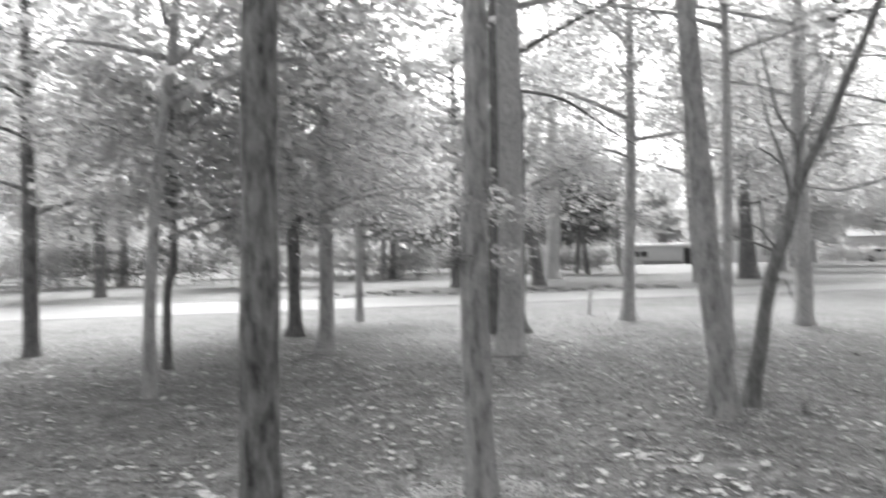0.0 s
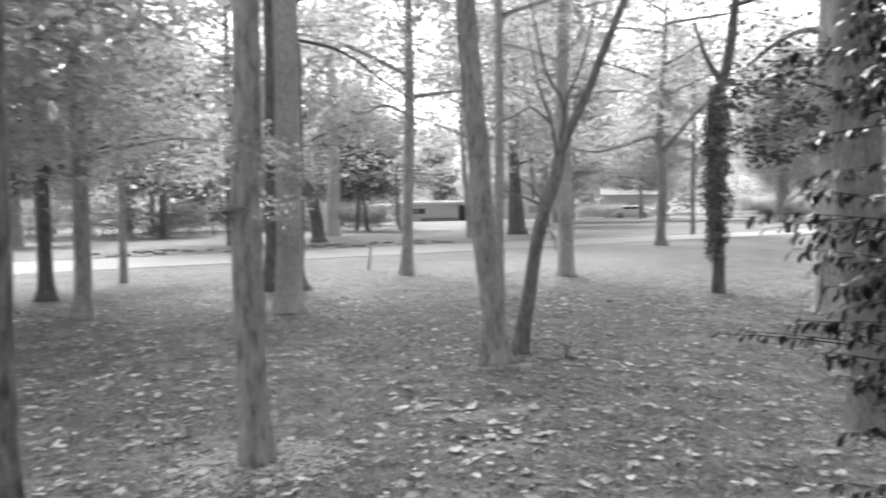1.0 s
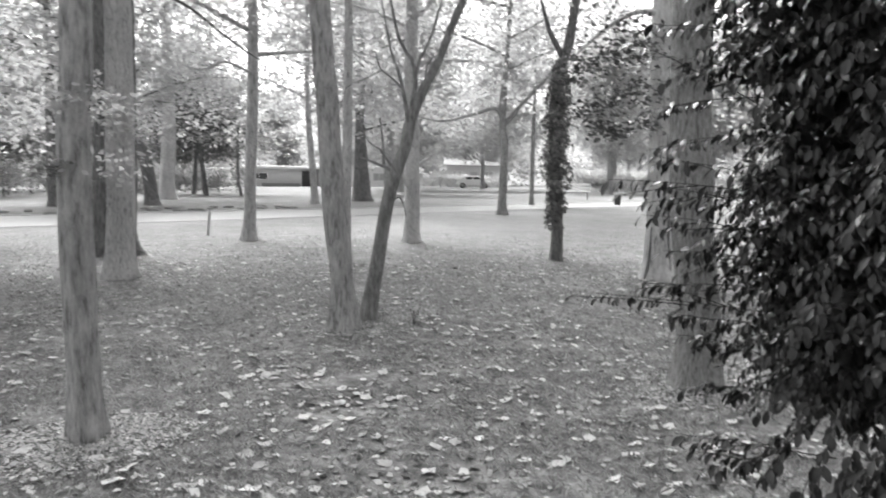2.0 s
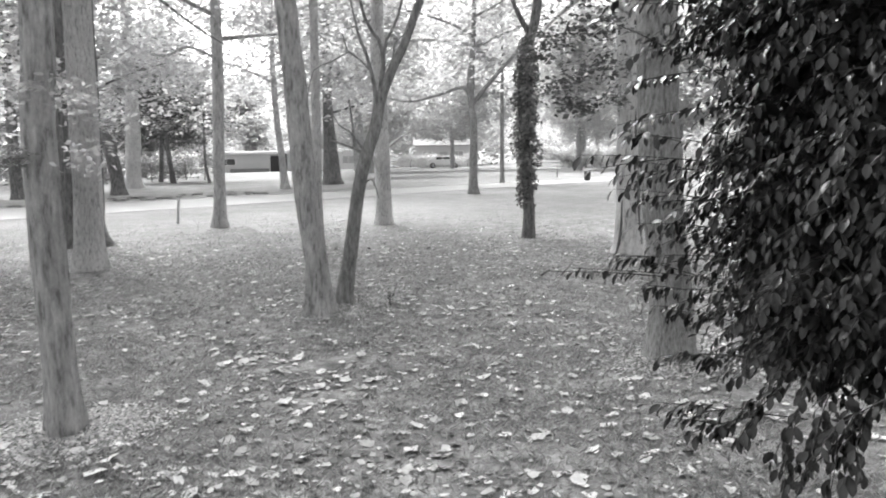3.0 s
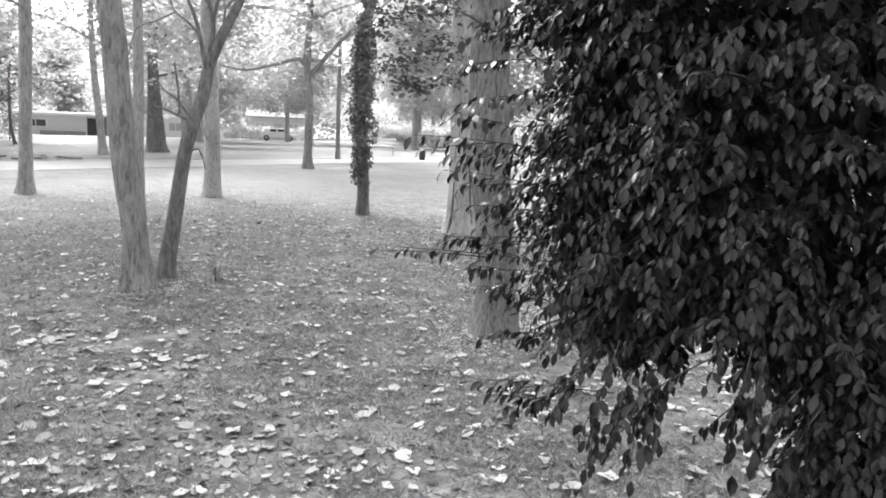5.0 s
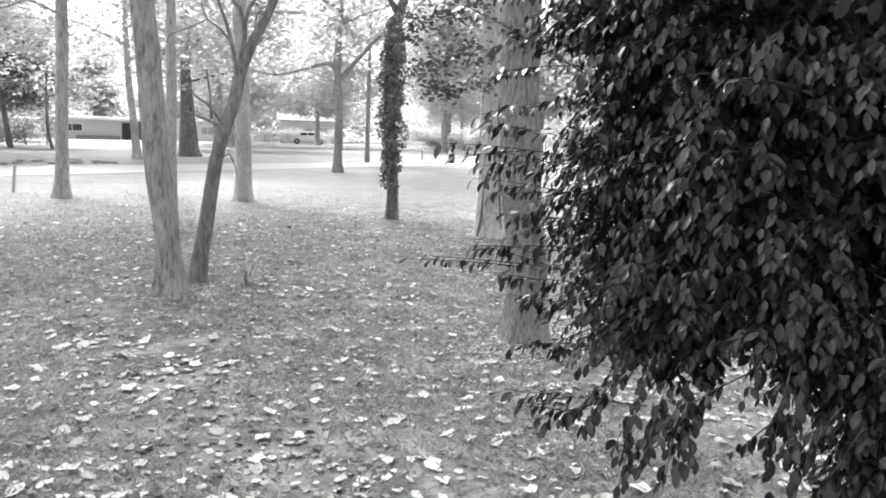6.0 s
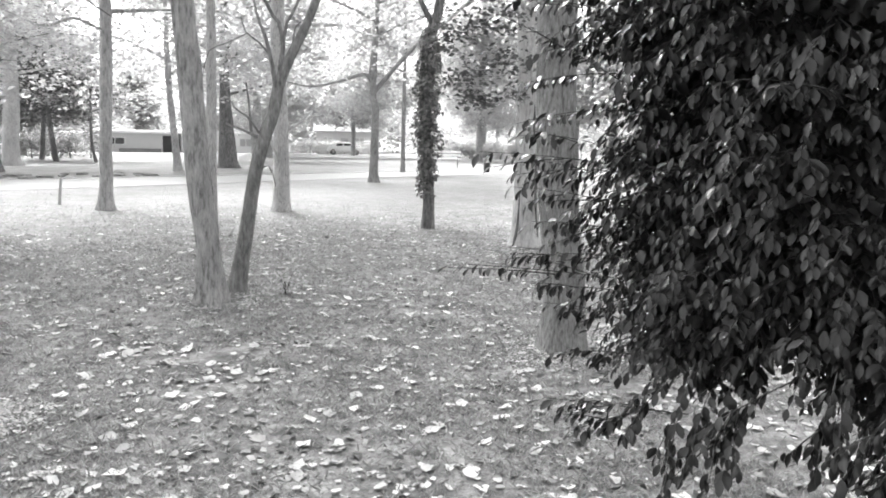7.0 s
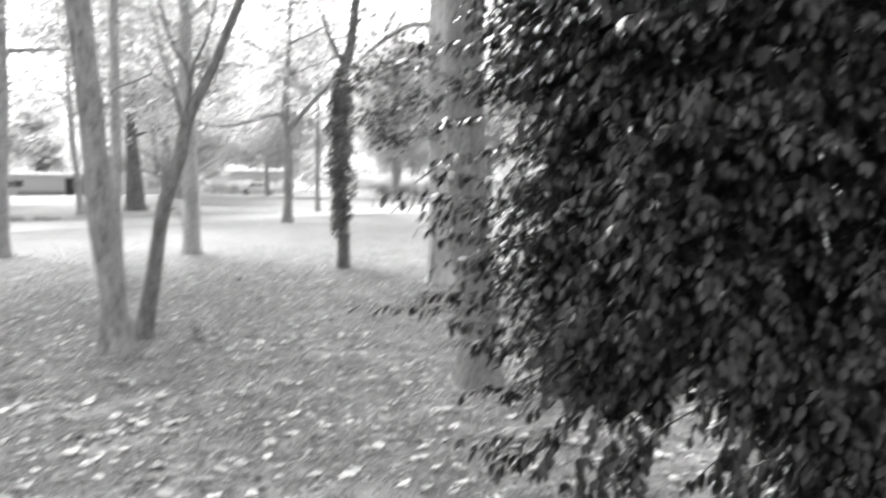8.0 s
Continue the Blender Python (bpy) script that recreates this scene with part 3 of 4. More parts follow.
tree("park_tree", 0.49, 29.86, [(0, 0, 0, 0.2), (0, 0, 3, 0.17), (0, 0, 10, 0.05)], "dark straight tree trunk past the road", M_BARK_DARK, M_LEAF_HAZED, (2.4, 11, 4.2), 7000, 0.22, 11, 38, "far trees", 14, 0.4)
tree("park_tree", -11.97, 27.14, [(0, 0, 0, 0.2), (0, 0, 3, 0.17), (0, 0, 10, 0.05)], "dark tree trunk across the road", M_BARK_DARK, M_LEAF_HAZED, (2.0, 11, 4.2), 7000, 0.22, 11, 39, "far trees", 14, 0.4)

# a few broad trees, repeated over the distance and, unseen, round behind the view
MODELS = []
for k, (z0, z1, rad, leaf) in enumerate(((2.4, 13, 5.0, M_LEAF_HAZED), (3.2, 15, 5.6, M_LEAF_HAZED), (2.6, 10, 4.0, M_LEAF_DIM), (3.0, 12, 4.6, M_LEAF))):
    MODELS.append(tree("park_tree", -14 + 9.0 * k, 62 + 4 * k, [(0, 0, 0, 0.3), (0.05, 0, 2, 0.25), (0, 0, z1 * 0.6, 0.15), (0, 0, z1 * 0.95, 0.04)], "leafy broad tree in the distance, also copied unseen behind the view for shade",
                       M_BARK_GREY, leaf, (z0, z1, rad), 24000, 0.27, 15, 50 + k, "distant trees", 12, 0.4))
rng = np.random.default_rng(5)
DISTANT = [(-22, 34), (-18, 44), (-8, 36), (-3, 47), (-27, 52), (-6, 58), (3, 66), (-36, 42), (-14, 76), (38, 104), (20, 46), (60, 106), (68, 112), (54, 116), (47, 110), (27, 60), (36, 58), (42, 72), (31, 72), (36, 44),
           (41, 36), (46, 44), (38, 28), (44, 24), (33, 22), (52, 30), (50, 18), (28, 15), (40, 12), (55, 8), (48, 58), (58, 48), (12, 78), (40, 84), (6, 84), (-30, 70), (60, 70), (14, 118), (34, 122), (24, 124), (44, 116), (-2, 112), (-20, 104)]
for k, (x, y) in enumerate(DISTANT):
    s = rng.uniform(0.85, 1.2)
    copy_thing(MODELS[(0, 1, 3)[k % 3] if x > 18 else (k * 7 + k // 3) % 4], pose(x, y, land(x, y), 0, 0, rng.uniform(0, 360)) @ Matrix.Diagonal((s, s, s, 1)))
# unseen copies behind and beside the view, added to shade the shrub
for x, y in ((7, -9.0), (14, -5), (16, 5.5), (-18, -10), (18, -12), (0, -20), (-20, 4), (8, -13), (20, -4), (-8, -15), (15, -20), (-26, -20)):
    copy_thing(MODELS[1], pose(x, y, 0, 0, 0, rng.uniform(0, 360)))

# ---- ivy-clad trunk ----


def ivy_tree(x, y):
    rng = np.random.default_rng(77)
    root = tree("ivy_tree", x, y, [(0, 0, 0, 0.105), (0, 0, 0.6, 0.095), (-0.06, 0.04, 1.44, 0.09), (-0.05, 0.04, 2.9, 0.085), (0.1, -0.06, 3.7, 0.075), (0.3, -0.1, 6, 0.05), (0.3, 0, 9, 0.02)],
                "dark tree trunk wrapped in thick ivy", M_BARK_DARK, M_LEAF, (4.2, 9, 3.2), 3600, 0.13, 9, 77, "", 20, 0.4,
                extra=([(0.0, 0, 3.3, 0.05), (-0.2, 0.1, 3.7, 0.035), (-0.4, 0.1, 4.2, 0.02)],))
    n = 4400
    z = 0.5 + 2.75 * rng.beta(1.35, 1.3, n)
    a = rng.uniform(0, 2 * np.pi, n)
    ragged = np.array([noise.noise(Vector((math.cos(b) * 1.3, math.sin(b) * 1.3, q * 3.2))) for b, q in zip(a, z)])
    bulge = 0.09 + (0.065 + 0.18 * ragged) * np.sin(np.clip((z - 0.45) / 2.7, 0.12, 1) * np.pi)
    r = np.maximum(bulge, 0.09) * np.sqrt(rng.uniform(0.4, 1.9, n))
    c = np.stack([-0.04 + np.cos(a) * r, 0.03 + np.sin(a) * r, z], 1)
    way = np.stack([np.cos(a) * 0.5, np.sin(a) * 0.5, rng.normal(-0.7, 0.4, n)], 1)
    nor = np.stack([np.cos(a), np.sin(a), rng.uniform(0.2, 1.0, n)], 1) + rng.normal(0, 0.4, (n, 3))
    s = rng.uniform(0.04, 0.075, n)
    part("ivy", leaves_mesh("ivy", c, way, nor, s, s * 0.85, M_IVY), root, "dense dark ivy leaves", "stuff")


ivy_tree(7.57, 10.62)

# ---- the dark shrub beside the path ----


def shrub(x, y):
    rng = np.random.default_rng(9)
    root = thing("shrub", (x, y, 0), "tall dense evergreen shrub with glossy dark drooping leaves", "shrub")
    part("stem", limb_mesh("stem", [(0.32, -0.24, -0.06, 0.034), (0.32, -0.23, 0.4, 0.03), (0.26, -0.17, 1.05, 0.025), (0, 0, 2.0, 0.02), (0, 0, 3.1, 0.008)], M_BARK_TWIG, 12, 0.12), root)
    for k in range(9):
        a = k * 2.4
        part("branch", limb_mesh("branch", [(0.2 - 0.02 * k, -0.13 + 0.015 * k, 0.9 + 0.2 * k, 0.016), (0.3 * math.cos(a), 0.3 * math.sin(a), 1.1 + 0.2 * k, 0.012), (0.62 * math.cos(a), 0.62 * math.sin(a), 1.2 + 0.2 * k, 0.006)], M_BARK_TWIG, 8, 0.1), root)

    def reach(z, a):
        lumps = 1 + 0.20 * noise.noise(Vector((math.cos(a) * 1.7, math.sin(a) * 1.7, z * 2.1))) + 0.24 * noise.noise(Vector((math.cos(a) * 4, math.sin(a) * 4, z * 5.5)))
        side = (1 + 0.06 * math.cos(a - 2.35)) * (1 - 0.3 * max(0.0, math.cos(a - 0.46)))
        return side * lumps * float(np.interp(z, [0.6, 0.85, 1.15, 1.6, 2.0, 2.5, 2.95, 3.3], [0.64, 0.78, 0.86, 0.99, 1.04, 1.04, 0.82, 0.3]))

    cs, us, ns, ls, twigs = [], [], [], [], []

    def twig(s, e, arch, pairs, size, hang):
        """One arching twig with two rows of leaves that droop from it, and one at its tip."""
        s, e = np.array(s, float), np.array(e, float)
        mid = (s + e) / 2 + np.array((0, 0, arch))
        t = np.linspace(0, 1, 6)[:, None]
        twigs.append(s * (1 - t) ** 2 + 2 * mid * t * (1 - t) + e * t * t)
        for k in range(2 * pairs + 1):
            q = 1.0 if k == 2 * pairs else 0.22 + 0.76 * (k // 2 + rng.uniform(0, 0.5)) / pairs
            p = s * (1 - q) ** 2 + 2 * mid * q * (1 - q) + e * q * q
            way = 2 * (1 - q) * (mid - s) + 2 * q * (e - mid)
            way = way / max(np.linalg.norm(way), 1e-6)
            side = np.cross(way, (0.02, 0.01, 1.0))
            side = side / max(np.linalg.norm(side), 0.2) * (0.0 if k == 2 * pairs else 1 if k % 2 else -1)
            u = way * rng.uniform(0.35, 0.8) + side * rng.uniform(0.45, 0.9) + np.array((0, 0, -hang * rng.uniform(0.6, 1.3))) + rng.normal(0, 0.22, 3)
            n = np.array((0, 0, 1.0)) + way * hang * 0.9 + side * hang * 0.4 + rng.normal(0, 0.28, 3)
            cs.append(p + rng.normal(0, 0.006, 3)); us.append(u); ns.append(n); ls.append(size * rng.uniform(0.72, 1.15))

    def fan(s, e, arch, count, size, hang):
        """A bough that ends in a spread of leafy twigs."""
        s, e = np.array(s, float), np.array(e, float)
        d = e - s
        out = d / max(np.linalg.norm(d), 1e-6)
        side = np.cross(out, (0, 0, 1.0))
        t = np.linspace(0, 1, 5)[:, None]
        mid = (s + e) / 2 + np.array((0, 0, arch))
        twigs.append(s * (1 - t) ** 2 + 2 * mid * t * (1 - t) + e * t * t)
        for k in range(count):
            q = 0.45 + 0.5 * k / count
            p = s * (1 - q) ** 2 + 2 * mid * q * (1 - q) + e * q * q
            w = (-1 if k % 2 else 1) * rng.uniform(0.35, 0.95) if k < count - 1 else 0.0
            long = rng.uniform(0.11, 0.2)
            tip = p + (out * (1 - 0.4 * abs(w)) + side * w) * long + np.array((0, 0, -long * rng.uniform(0.0, 0.55) * hang))
            twig(p, tip, 0.02, rng.integers(3, 6), size, hang * rng.uniform(0.7, 1.2))

    # long loose open-side shoots and hanging skirt tips, placed to fit the camera's view
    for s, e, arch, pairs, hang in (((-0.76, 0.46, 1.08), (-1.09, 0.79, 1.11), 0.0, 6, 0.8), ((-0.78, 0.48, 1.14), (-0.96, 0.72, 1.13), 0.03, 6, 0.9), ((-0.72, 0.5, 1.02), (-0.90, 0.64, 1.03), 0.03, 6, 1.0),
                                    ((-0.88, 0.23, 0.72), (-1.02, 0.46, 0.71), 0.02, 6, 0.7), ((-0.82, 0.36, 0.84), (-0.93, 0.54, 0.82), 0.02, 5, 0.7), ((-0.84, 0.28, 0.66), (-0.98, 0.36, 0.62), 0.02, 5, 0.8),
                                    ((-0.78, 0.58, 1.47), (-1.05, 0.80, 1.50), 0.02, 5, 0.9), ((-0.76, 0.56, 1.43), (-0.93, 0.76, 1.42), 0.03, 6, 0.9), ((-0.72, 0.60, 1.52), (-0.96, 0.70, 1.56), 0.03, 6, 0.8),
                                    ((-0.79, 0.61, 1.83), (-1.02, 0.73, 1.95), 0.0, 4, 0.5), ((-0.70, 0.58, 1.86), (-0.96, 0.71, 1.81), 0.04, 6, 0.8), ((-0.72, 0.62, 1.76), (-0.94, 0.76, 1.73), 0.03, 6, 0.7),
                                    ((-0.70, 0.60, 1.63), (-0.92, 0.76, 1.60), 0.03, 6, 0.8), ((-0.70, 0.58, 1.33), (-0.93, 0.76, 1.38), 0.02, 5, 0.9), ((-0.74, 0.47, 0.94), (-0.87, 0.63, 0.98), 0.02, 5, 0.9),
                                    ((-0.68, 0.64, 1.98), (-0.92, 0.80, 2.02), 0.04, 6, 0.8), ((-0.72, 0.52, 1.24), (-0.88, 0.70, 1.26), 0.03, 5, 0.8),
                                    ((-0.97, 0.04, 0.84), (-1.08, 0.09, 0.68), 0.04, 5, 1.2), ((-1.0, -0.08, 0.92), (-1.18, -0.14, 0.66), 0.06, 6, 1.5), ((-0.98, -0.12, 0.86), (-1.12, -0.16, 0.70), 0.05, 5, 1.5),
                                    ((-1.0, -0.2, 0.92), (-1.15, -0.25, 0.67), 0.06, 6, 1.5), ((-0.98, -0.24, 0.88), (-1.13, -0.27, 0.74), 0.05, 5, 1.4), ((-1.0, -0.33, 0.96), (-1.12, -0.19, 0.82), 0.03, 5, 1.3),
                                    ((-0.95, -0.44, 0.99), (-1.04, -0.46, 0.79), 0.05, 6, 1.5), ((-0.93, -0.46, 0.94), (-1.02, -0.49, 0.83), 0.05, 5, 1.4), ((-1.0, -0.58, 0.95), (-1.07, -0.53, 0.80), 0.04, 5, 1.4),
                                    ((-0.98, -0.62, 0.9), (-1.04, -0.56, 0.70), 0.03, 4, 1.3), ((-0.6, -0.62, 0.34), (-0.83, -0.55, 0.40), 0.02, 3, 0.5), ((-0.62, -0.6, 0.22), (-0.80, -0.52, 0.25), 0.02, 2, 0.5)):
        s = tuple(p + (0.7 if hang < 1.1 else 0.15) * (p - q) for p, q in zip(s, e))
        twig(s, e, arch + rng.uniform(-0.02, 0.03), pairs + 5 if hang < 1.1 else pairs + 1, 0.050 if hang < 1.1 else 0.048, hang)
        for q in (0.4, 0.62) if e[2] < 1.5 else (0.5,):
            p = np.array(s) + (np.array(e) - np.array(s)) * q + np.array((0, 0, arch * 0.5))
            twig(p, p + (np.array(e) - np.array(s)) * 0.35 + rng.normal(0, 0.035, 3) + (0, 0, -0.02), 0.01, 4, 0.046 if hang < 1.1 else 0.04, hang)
    loose_twigs, loose_leaves = len(twigs), min(300, len(cs))
    # tiers of boughs all round, thickest facing the camera, lower edge fitted to its view
    for k in range(1050):
        a = radians(205 + rng.uniform(-110, 110)) if k % 5 else rng.uniform(0, 2 * math.pi)
        low = float(np.interp(math.degrees(a) % 360, [150, 175, 190, 199, 208, 220, 235, 250], [0.78, 0.80, 0.98, 0.96, 0.86, 0.84, 0.80, 0.72]))
        z = low + (3.15 - low) * rng.uniform() ** 1.2
        R = reach(z, a) * rng.uniform(0.68, 0.93)
        b = a + rng.normal(0, 0.25)
        fan((math.cos(b) * R * 0.45, math.sin(b) * R * 0.45, z + rng.uniform(0.0, 0.12)), (math.cos(a) * R, math.sin(a) * R, z - rng.uniform(0.0, 0.06)), rng.uniform(0.0, 0.1), rng.integers(4, 7), rng.uniform(0.035, 0.049), rng.uniform(0.5, 1.3))
    # the low clump where the foliage comes down to the grass
    for k in range(130):
        a, z = rng.uniform(0, 2 * math.pi), 0.1 + 0.85 * rng.uniform()
        R = 0.17 + 0.07 * noise.noise(Vector((math.cos(a) * 2, math.sin(a) * 2, z * 4)))
        fan((-0.32 + math.cos(a) * 0.04, -0.55 + math.sin(a) * 0.04, z + 0.05), (-0.32 + math.cos(a) * R, -0.55 + math.sin(a) * R, z), 0.03, 4, 0.042, rng.uniform(0.6, 1.3))
    part("low_branch", limb_mesh("low_branch", [(0.3, -0.24, 0.0, 0.02), (-0.1, -0.45, 0.25, 0.016), (-0.32, -0.55, 0.6, 0.012), (-0.4, -0.58, 1.0, 0.007)], M_BARK_TWIG, 8, 0.1), root)
    # inner leaves, added as filler to block light through the shrub
    for k in range(23000):
        z = 1.0 + 2.1 * rng.uniform()
        a = rng.uniform(0, 2 * math.pi)
        R = reach(z, a) * math.sqrt(rng.uniform(0.02, 0.62))
        if k % 12:
            cs.append((math.cos(a) * R, math.sin(a) * R, z))
        else:
            cs.append((-0.32 + 0.17 * rng.normal() * 0.6, -0.55 + 0.17 * rng.normal() * 0.6, 0.04 + 0.95 * rng.uniform()))
        us.append(rng.normal(0, 1, 3) + (0, 0, -0.9)); ns.append(rng.normal(0, 1, 3) + (0, 0, 1.2)); ls.append(rng.uniform(0.045, 0.07))
    singles = list(zip(cs[:loose_leaves], us[:loose_leaves], ns[:loose_leaves], ls[:loose_leaves]))
    for rows in (cs, us, ns, ls):
        del rows[:loose_leaves]
    ls = np.array(ls)
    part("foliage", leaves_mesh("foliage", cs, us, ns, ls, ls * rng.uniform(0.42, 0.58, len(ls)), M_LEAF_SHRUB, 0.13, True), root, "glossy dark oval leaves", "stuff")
    verts, faces = [], []
    for k, line in enumerate(twigs):
        v, f = tube(line, np.linspace(0.0022, 0.0009, len(line)), 4, cap=False)
        if k < loose_twigs:
            part("twig", mesh_of("twig", v, f, M_BARK_TWIG), root)
            continue
        o = len(verts)
        verts += v
        faces += [tuple(i + o for i in q) for q in f]
    part("twig_mass", mesh_of("twig_mass", verts, faces, M_BARK_TWIG), root, "thin dark inner twigs", "stuff")
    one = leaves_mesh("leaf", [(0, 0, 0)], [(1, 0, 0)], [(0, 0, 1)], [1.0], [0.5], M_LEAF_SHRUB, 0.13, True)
    for c, u, n, size in singles:
        u = Vector(u).normalized()
        v = Vector(n).cross(u).normalized()
        leaf = part("leaf", one, root)
        m = Matrix((u, v, u.cross(v))).transposed().to_4x4()
        leaf.matrix_basis = Matrix.Translation(Vector(c)) @ m @ Matrix.Diagonal((size, size, size, 1))


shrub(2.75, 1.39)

# ---- fallen leaves and grass ----


def litter(name, count, size, material, rng, label, spread=9.0, tilt=0.35, near=0.2, up=0.012):
    r = near + spread * rng.uniform(0, 1, count) ** 0.9
    a = np.radians(np.where(rng.uniform(0, 1, count) < 0.7, rng.uniform(-60, 105, count), rng.uniform(0, 360, count)))
    x, y = np.sin(a) * r, np.cos(a) * r
    keep = np.array([noise.noise(Vector((p * 1.1, q * 1.1, 8))) + 0.7 * noise.noise(Vector((p * 3.4, q * 3.4, 2))) for p, q in zip(x, y)]) > rng.uniform(-0.9, 0.3, count)
    x, y = x[keep], y[keep]
    count = len(x)
    z = np.array([ground_height(p, q) for p, q in zip(x, y)]) + rng.uniform(0.3, 1.6, count) * up
    b = rng.uniform(0, 2 * np.pi, count)
    u = np.stack([np.cos(b), np.sin(b), rng.normal(0, 0.15, count)], 1)
    n = np.stack([rng.normal(0, tilt, count), rng.normal(0, tilt, count), np.ones(count)], 1)
    s = size * rng.uniform(0.5, 1.25, count)
    me = leaves_mesh(name, np.stack([x, y, z], 1), u, n, s, s * rng.uniform(0.6, 1.0, count), material, 0.15, ragged=count)
    tagged(new(name, me), label, "leaves", kind="stuff")


rng = np.random.default_rng(21)
litter("fallen_leaves", 6400, 0.10, M_LITTER, rng, "pale dry leaves fallen on the lawn", 12.4, 0.10)
litter("leaf_scraps", 15000, 0.055, M_LITTER, rng, "small pale leaf scraps scattered over the lawn", 14.5, 0.2, up=0.01)
litter("leaf_litter", 24000, 0.06, M_LITTER_DULL, rng, "dull broken leaves lying in the grass", 12.4, 0.3, up=0.008)


def grass(count, rng):
    r = 0.3 + 18 * rng.uniform(0, 1, count) * rng.uniform(0, 1, count) ** 0.25
    r = np.where(r > 9, 9 + (r - 9) * rng.uniform(0.3, 1.35, count), r)
    a = np.radians(np.where(rng.uniform(0, 1, count) < 0.7, rng.uniform(-60, 105, count), rng.uniform(0, 360, count)))
    x, y = np.sin(a) * r, np.cos(a) * r
    keep = np.array([noise.noise(Vector((p * 0.9, q * 0.9, 5))) + 0.6 * noise.noise(Vector((p * 3, q * 3, 1))) for p, q in zip(x, y)]) > rng.uniform(-0.85, 0.3, count)
    x, y = x[keep], y[keep]
    n = len(x)
    h = rng.uniform(0.02, 0.07, n)
    z = np.array([ground_height(p, q) for p, q in zip(x, y)]) + h * 0.3
    u = np.stack([rng.normal(0, 1.2, n), rng.normal(0, 1.2, n), np.ones(n)], 1)
    nor = np.stack([rng.normal(0, 1, n), rng.normal(0, 1, n), rng.normal(0.2, 0.3, n)], 1)
    tagged(new("grass", leaves_mesh("grass", np.stack([x, y, z], 1), u, nor, h, rng.uniform(0.004, 0.011, n), M_GRASS)), "short sparse grass of the worn lawn", "grass", kind="stuff")


grass(480000, rng)

# ---- house and small things past the road ----


def house(x, y, turn):
    z = land(x, y)
    h = thing("house", (x, y, z), "low flat-roofed bungalow with a carport", "house", turn=turn)
    part("wall", box_mesh("wall", (9.0, 6, 2.3), M_WALL, (1.5, 3, 1.15), 0.02), h, "grey rendered wall")
    part("roof", box_mesh("roof", (10.4, 7.4, 0.34), M_ROOF, (1.4, 2.9, 2.48), 0.03), h, "pale flat roof with a deep fascia")
    part("carport_roof", box_mesh("carport_roof", (4.2, 5, 0.2), M_ROOF, (-5.6, 3, 2.2), 0.02), h)
    for px in (-7.4, -4.4):
        part("post", box_mesh("post", (0.14, 0.14, 2.1), M_WALL, (px, 0.8, 1.05), 0.01), h)
    part("end_wall", box_mesh("end_wall", (1.2, 4, 2.1), M_WHITE, (-6.6, 3.2, 1.05), 0.02), h)
    # block added for a low dark band whose nature is unknown
    part("low_band", box_mesh("low_band", (4.8, 0.3, 0.5), M_STONE, (1.6, -1.2, 0.25), 0.02), h, "dull low band in front of the house")
    part("fascia", box_mesh("fascia", (10.5, 0.08, 0.2), M_WHITE, (1.4, -0.84, 2.5), 0.01), h, "white painted fascia board")
    w = part("window", box_mesh("window", (2.4, 0.12, 0.9), M_WHITE, (-1.2, -0.03, 1.35), 0.01), h)
    for k in range(2):
        part("pane", box_mesh("pane", (1.02, 0.05, 0.74), M_GLASS, (-1.75 + 1.1 * k, -0.1, 1.35), 0.005), w)
    # near-black box that puts an open carport's shade in as a door with handle
    d = part("door", box_mesh("door", (1.3, 0.1, 2.05), M_DARK, (4.9, -0.03, 1.03), 0.01), h)
    part("handle", box_mesh("handle", (0.05, 0.06, 0.14), M_WHITE, (5.4, -0.1, 1.0), 0.01), d)
    part("side_wing", box_mesh("side_wing", (13.0, 6, 2.5), M_WHITE, (13.0, 4.2, 1.25), 0.02), h, "white rendered wing")
    part("wing_roof", box_mesh("wing_roof", (14.2, 7.2, 0.3), M_ROOF, (13.1, 4.1, 2.65), 0.03), h, "pale flat roof")
    for px in (9.5, 14.5, 17.5):
        w = part("window", box_mesh("window", (1.7, 0.12, 1.1), M_WHITE, (px, 1.17, 1.4), 0.01), h)
        for q in (-0.39, 0.39):
            # mid-grey panes: the sky's reflection is put into their colour
            part("pane", box_mesh("pane", (0.7, 0.05, 0.92), M_POST, (px + q, 1.1, 1.4), 0.005), w)


house(26.5, 100, -14)


def post(x, y):
    ob = new("marker_post", limb_mesh("marker_post", [(0, 0, -0.1, 0.032), (0.02, 0, 0.25, 0.03), (0.05, 0.01, 0.52, 0.028)], M_POST, 8, 0.1))
    ob.matrix_basis = pose(x, y, 0)
    tagged(ob, "short weathered wooden post leaning in the lawn", "post")


post(3.10, 16.65)


def bin_thing(x, y):
    b = thing("litter_bin", (x, y, land(x, y)), "dark round litter bin beside the road", "bin")
    part("body", limb_mesh("body", [(0, 0, 0, 0.12), (0, 0, 0.2, 0.135), (0, 0, 0.36, 0.14)], M_DARK, 16, 0.1, 0), b)
    part("lid", limb_mesh("lid", [(0, 0, 0.36, 0.15), (0, 0, 0.4, 0.14), (0, 0, 0.43, 0.06)], M_DARK, 16, 0.05, 0), b)


bin_thing(21.5, 25.75)


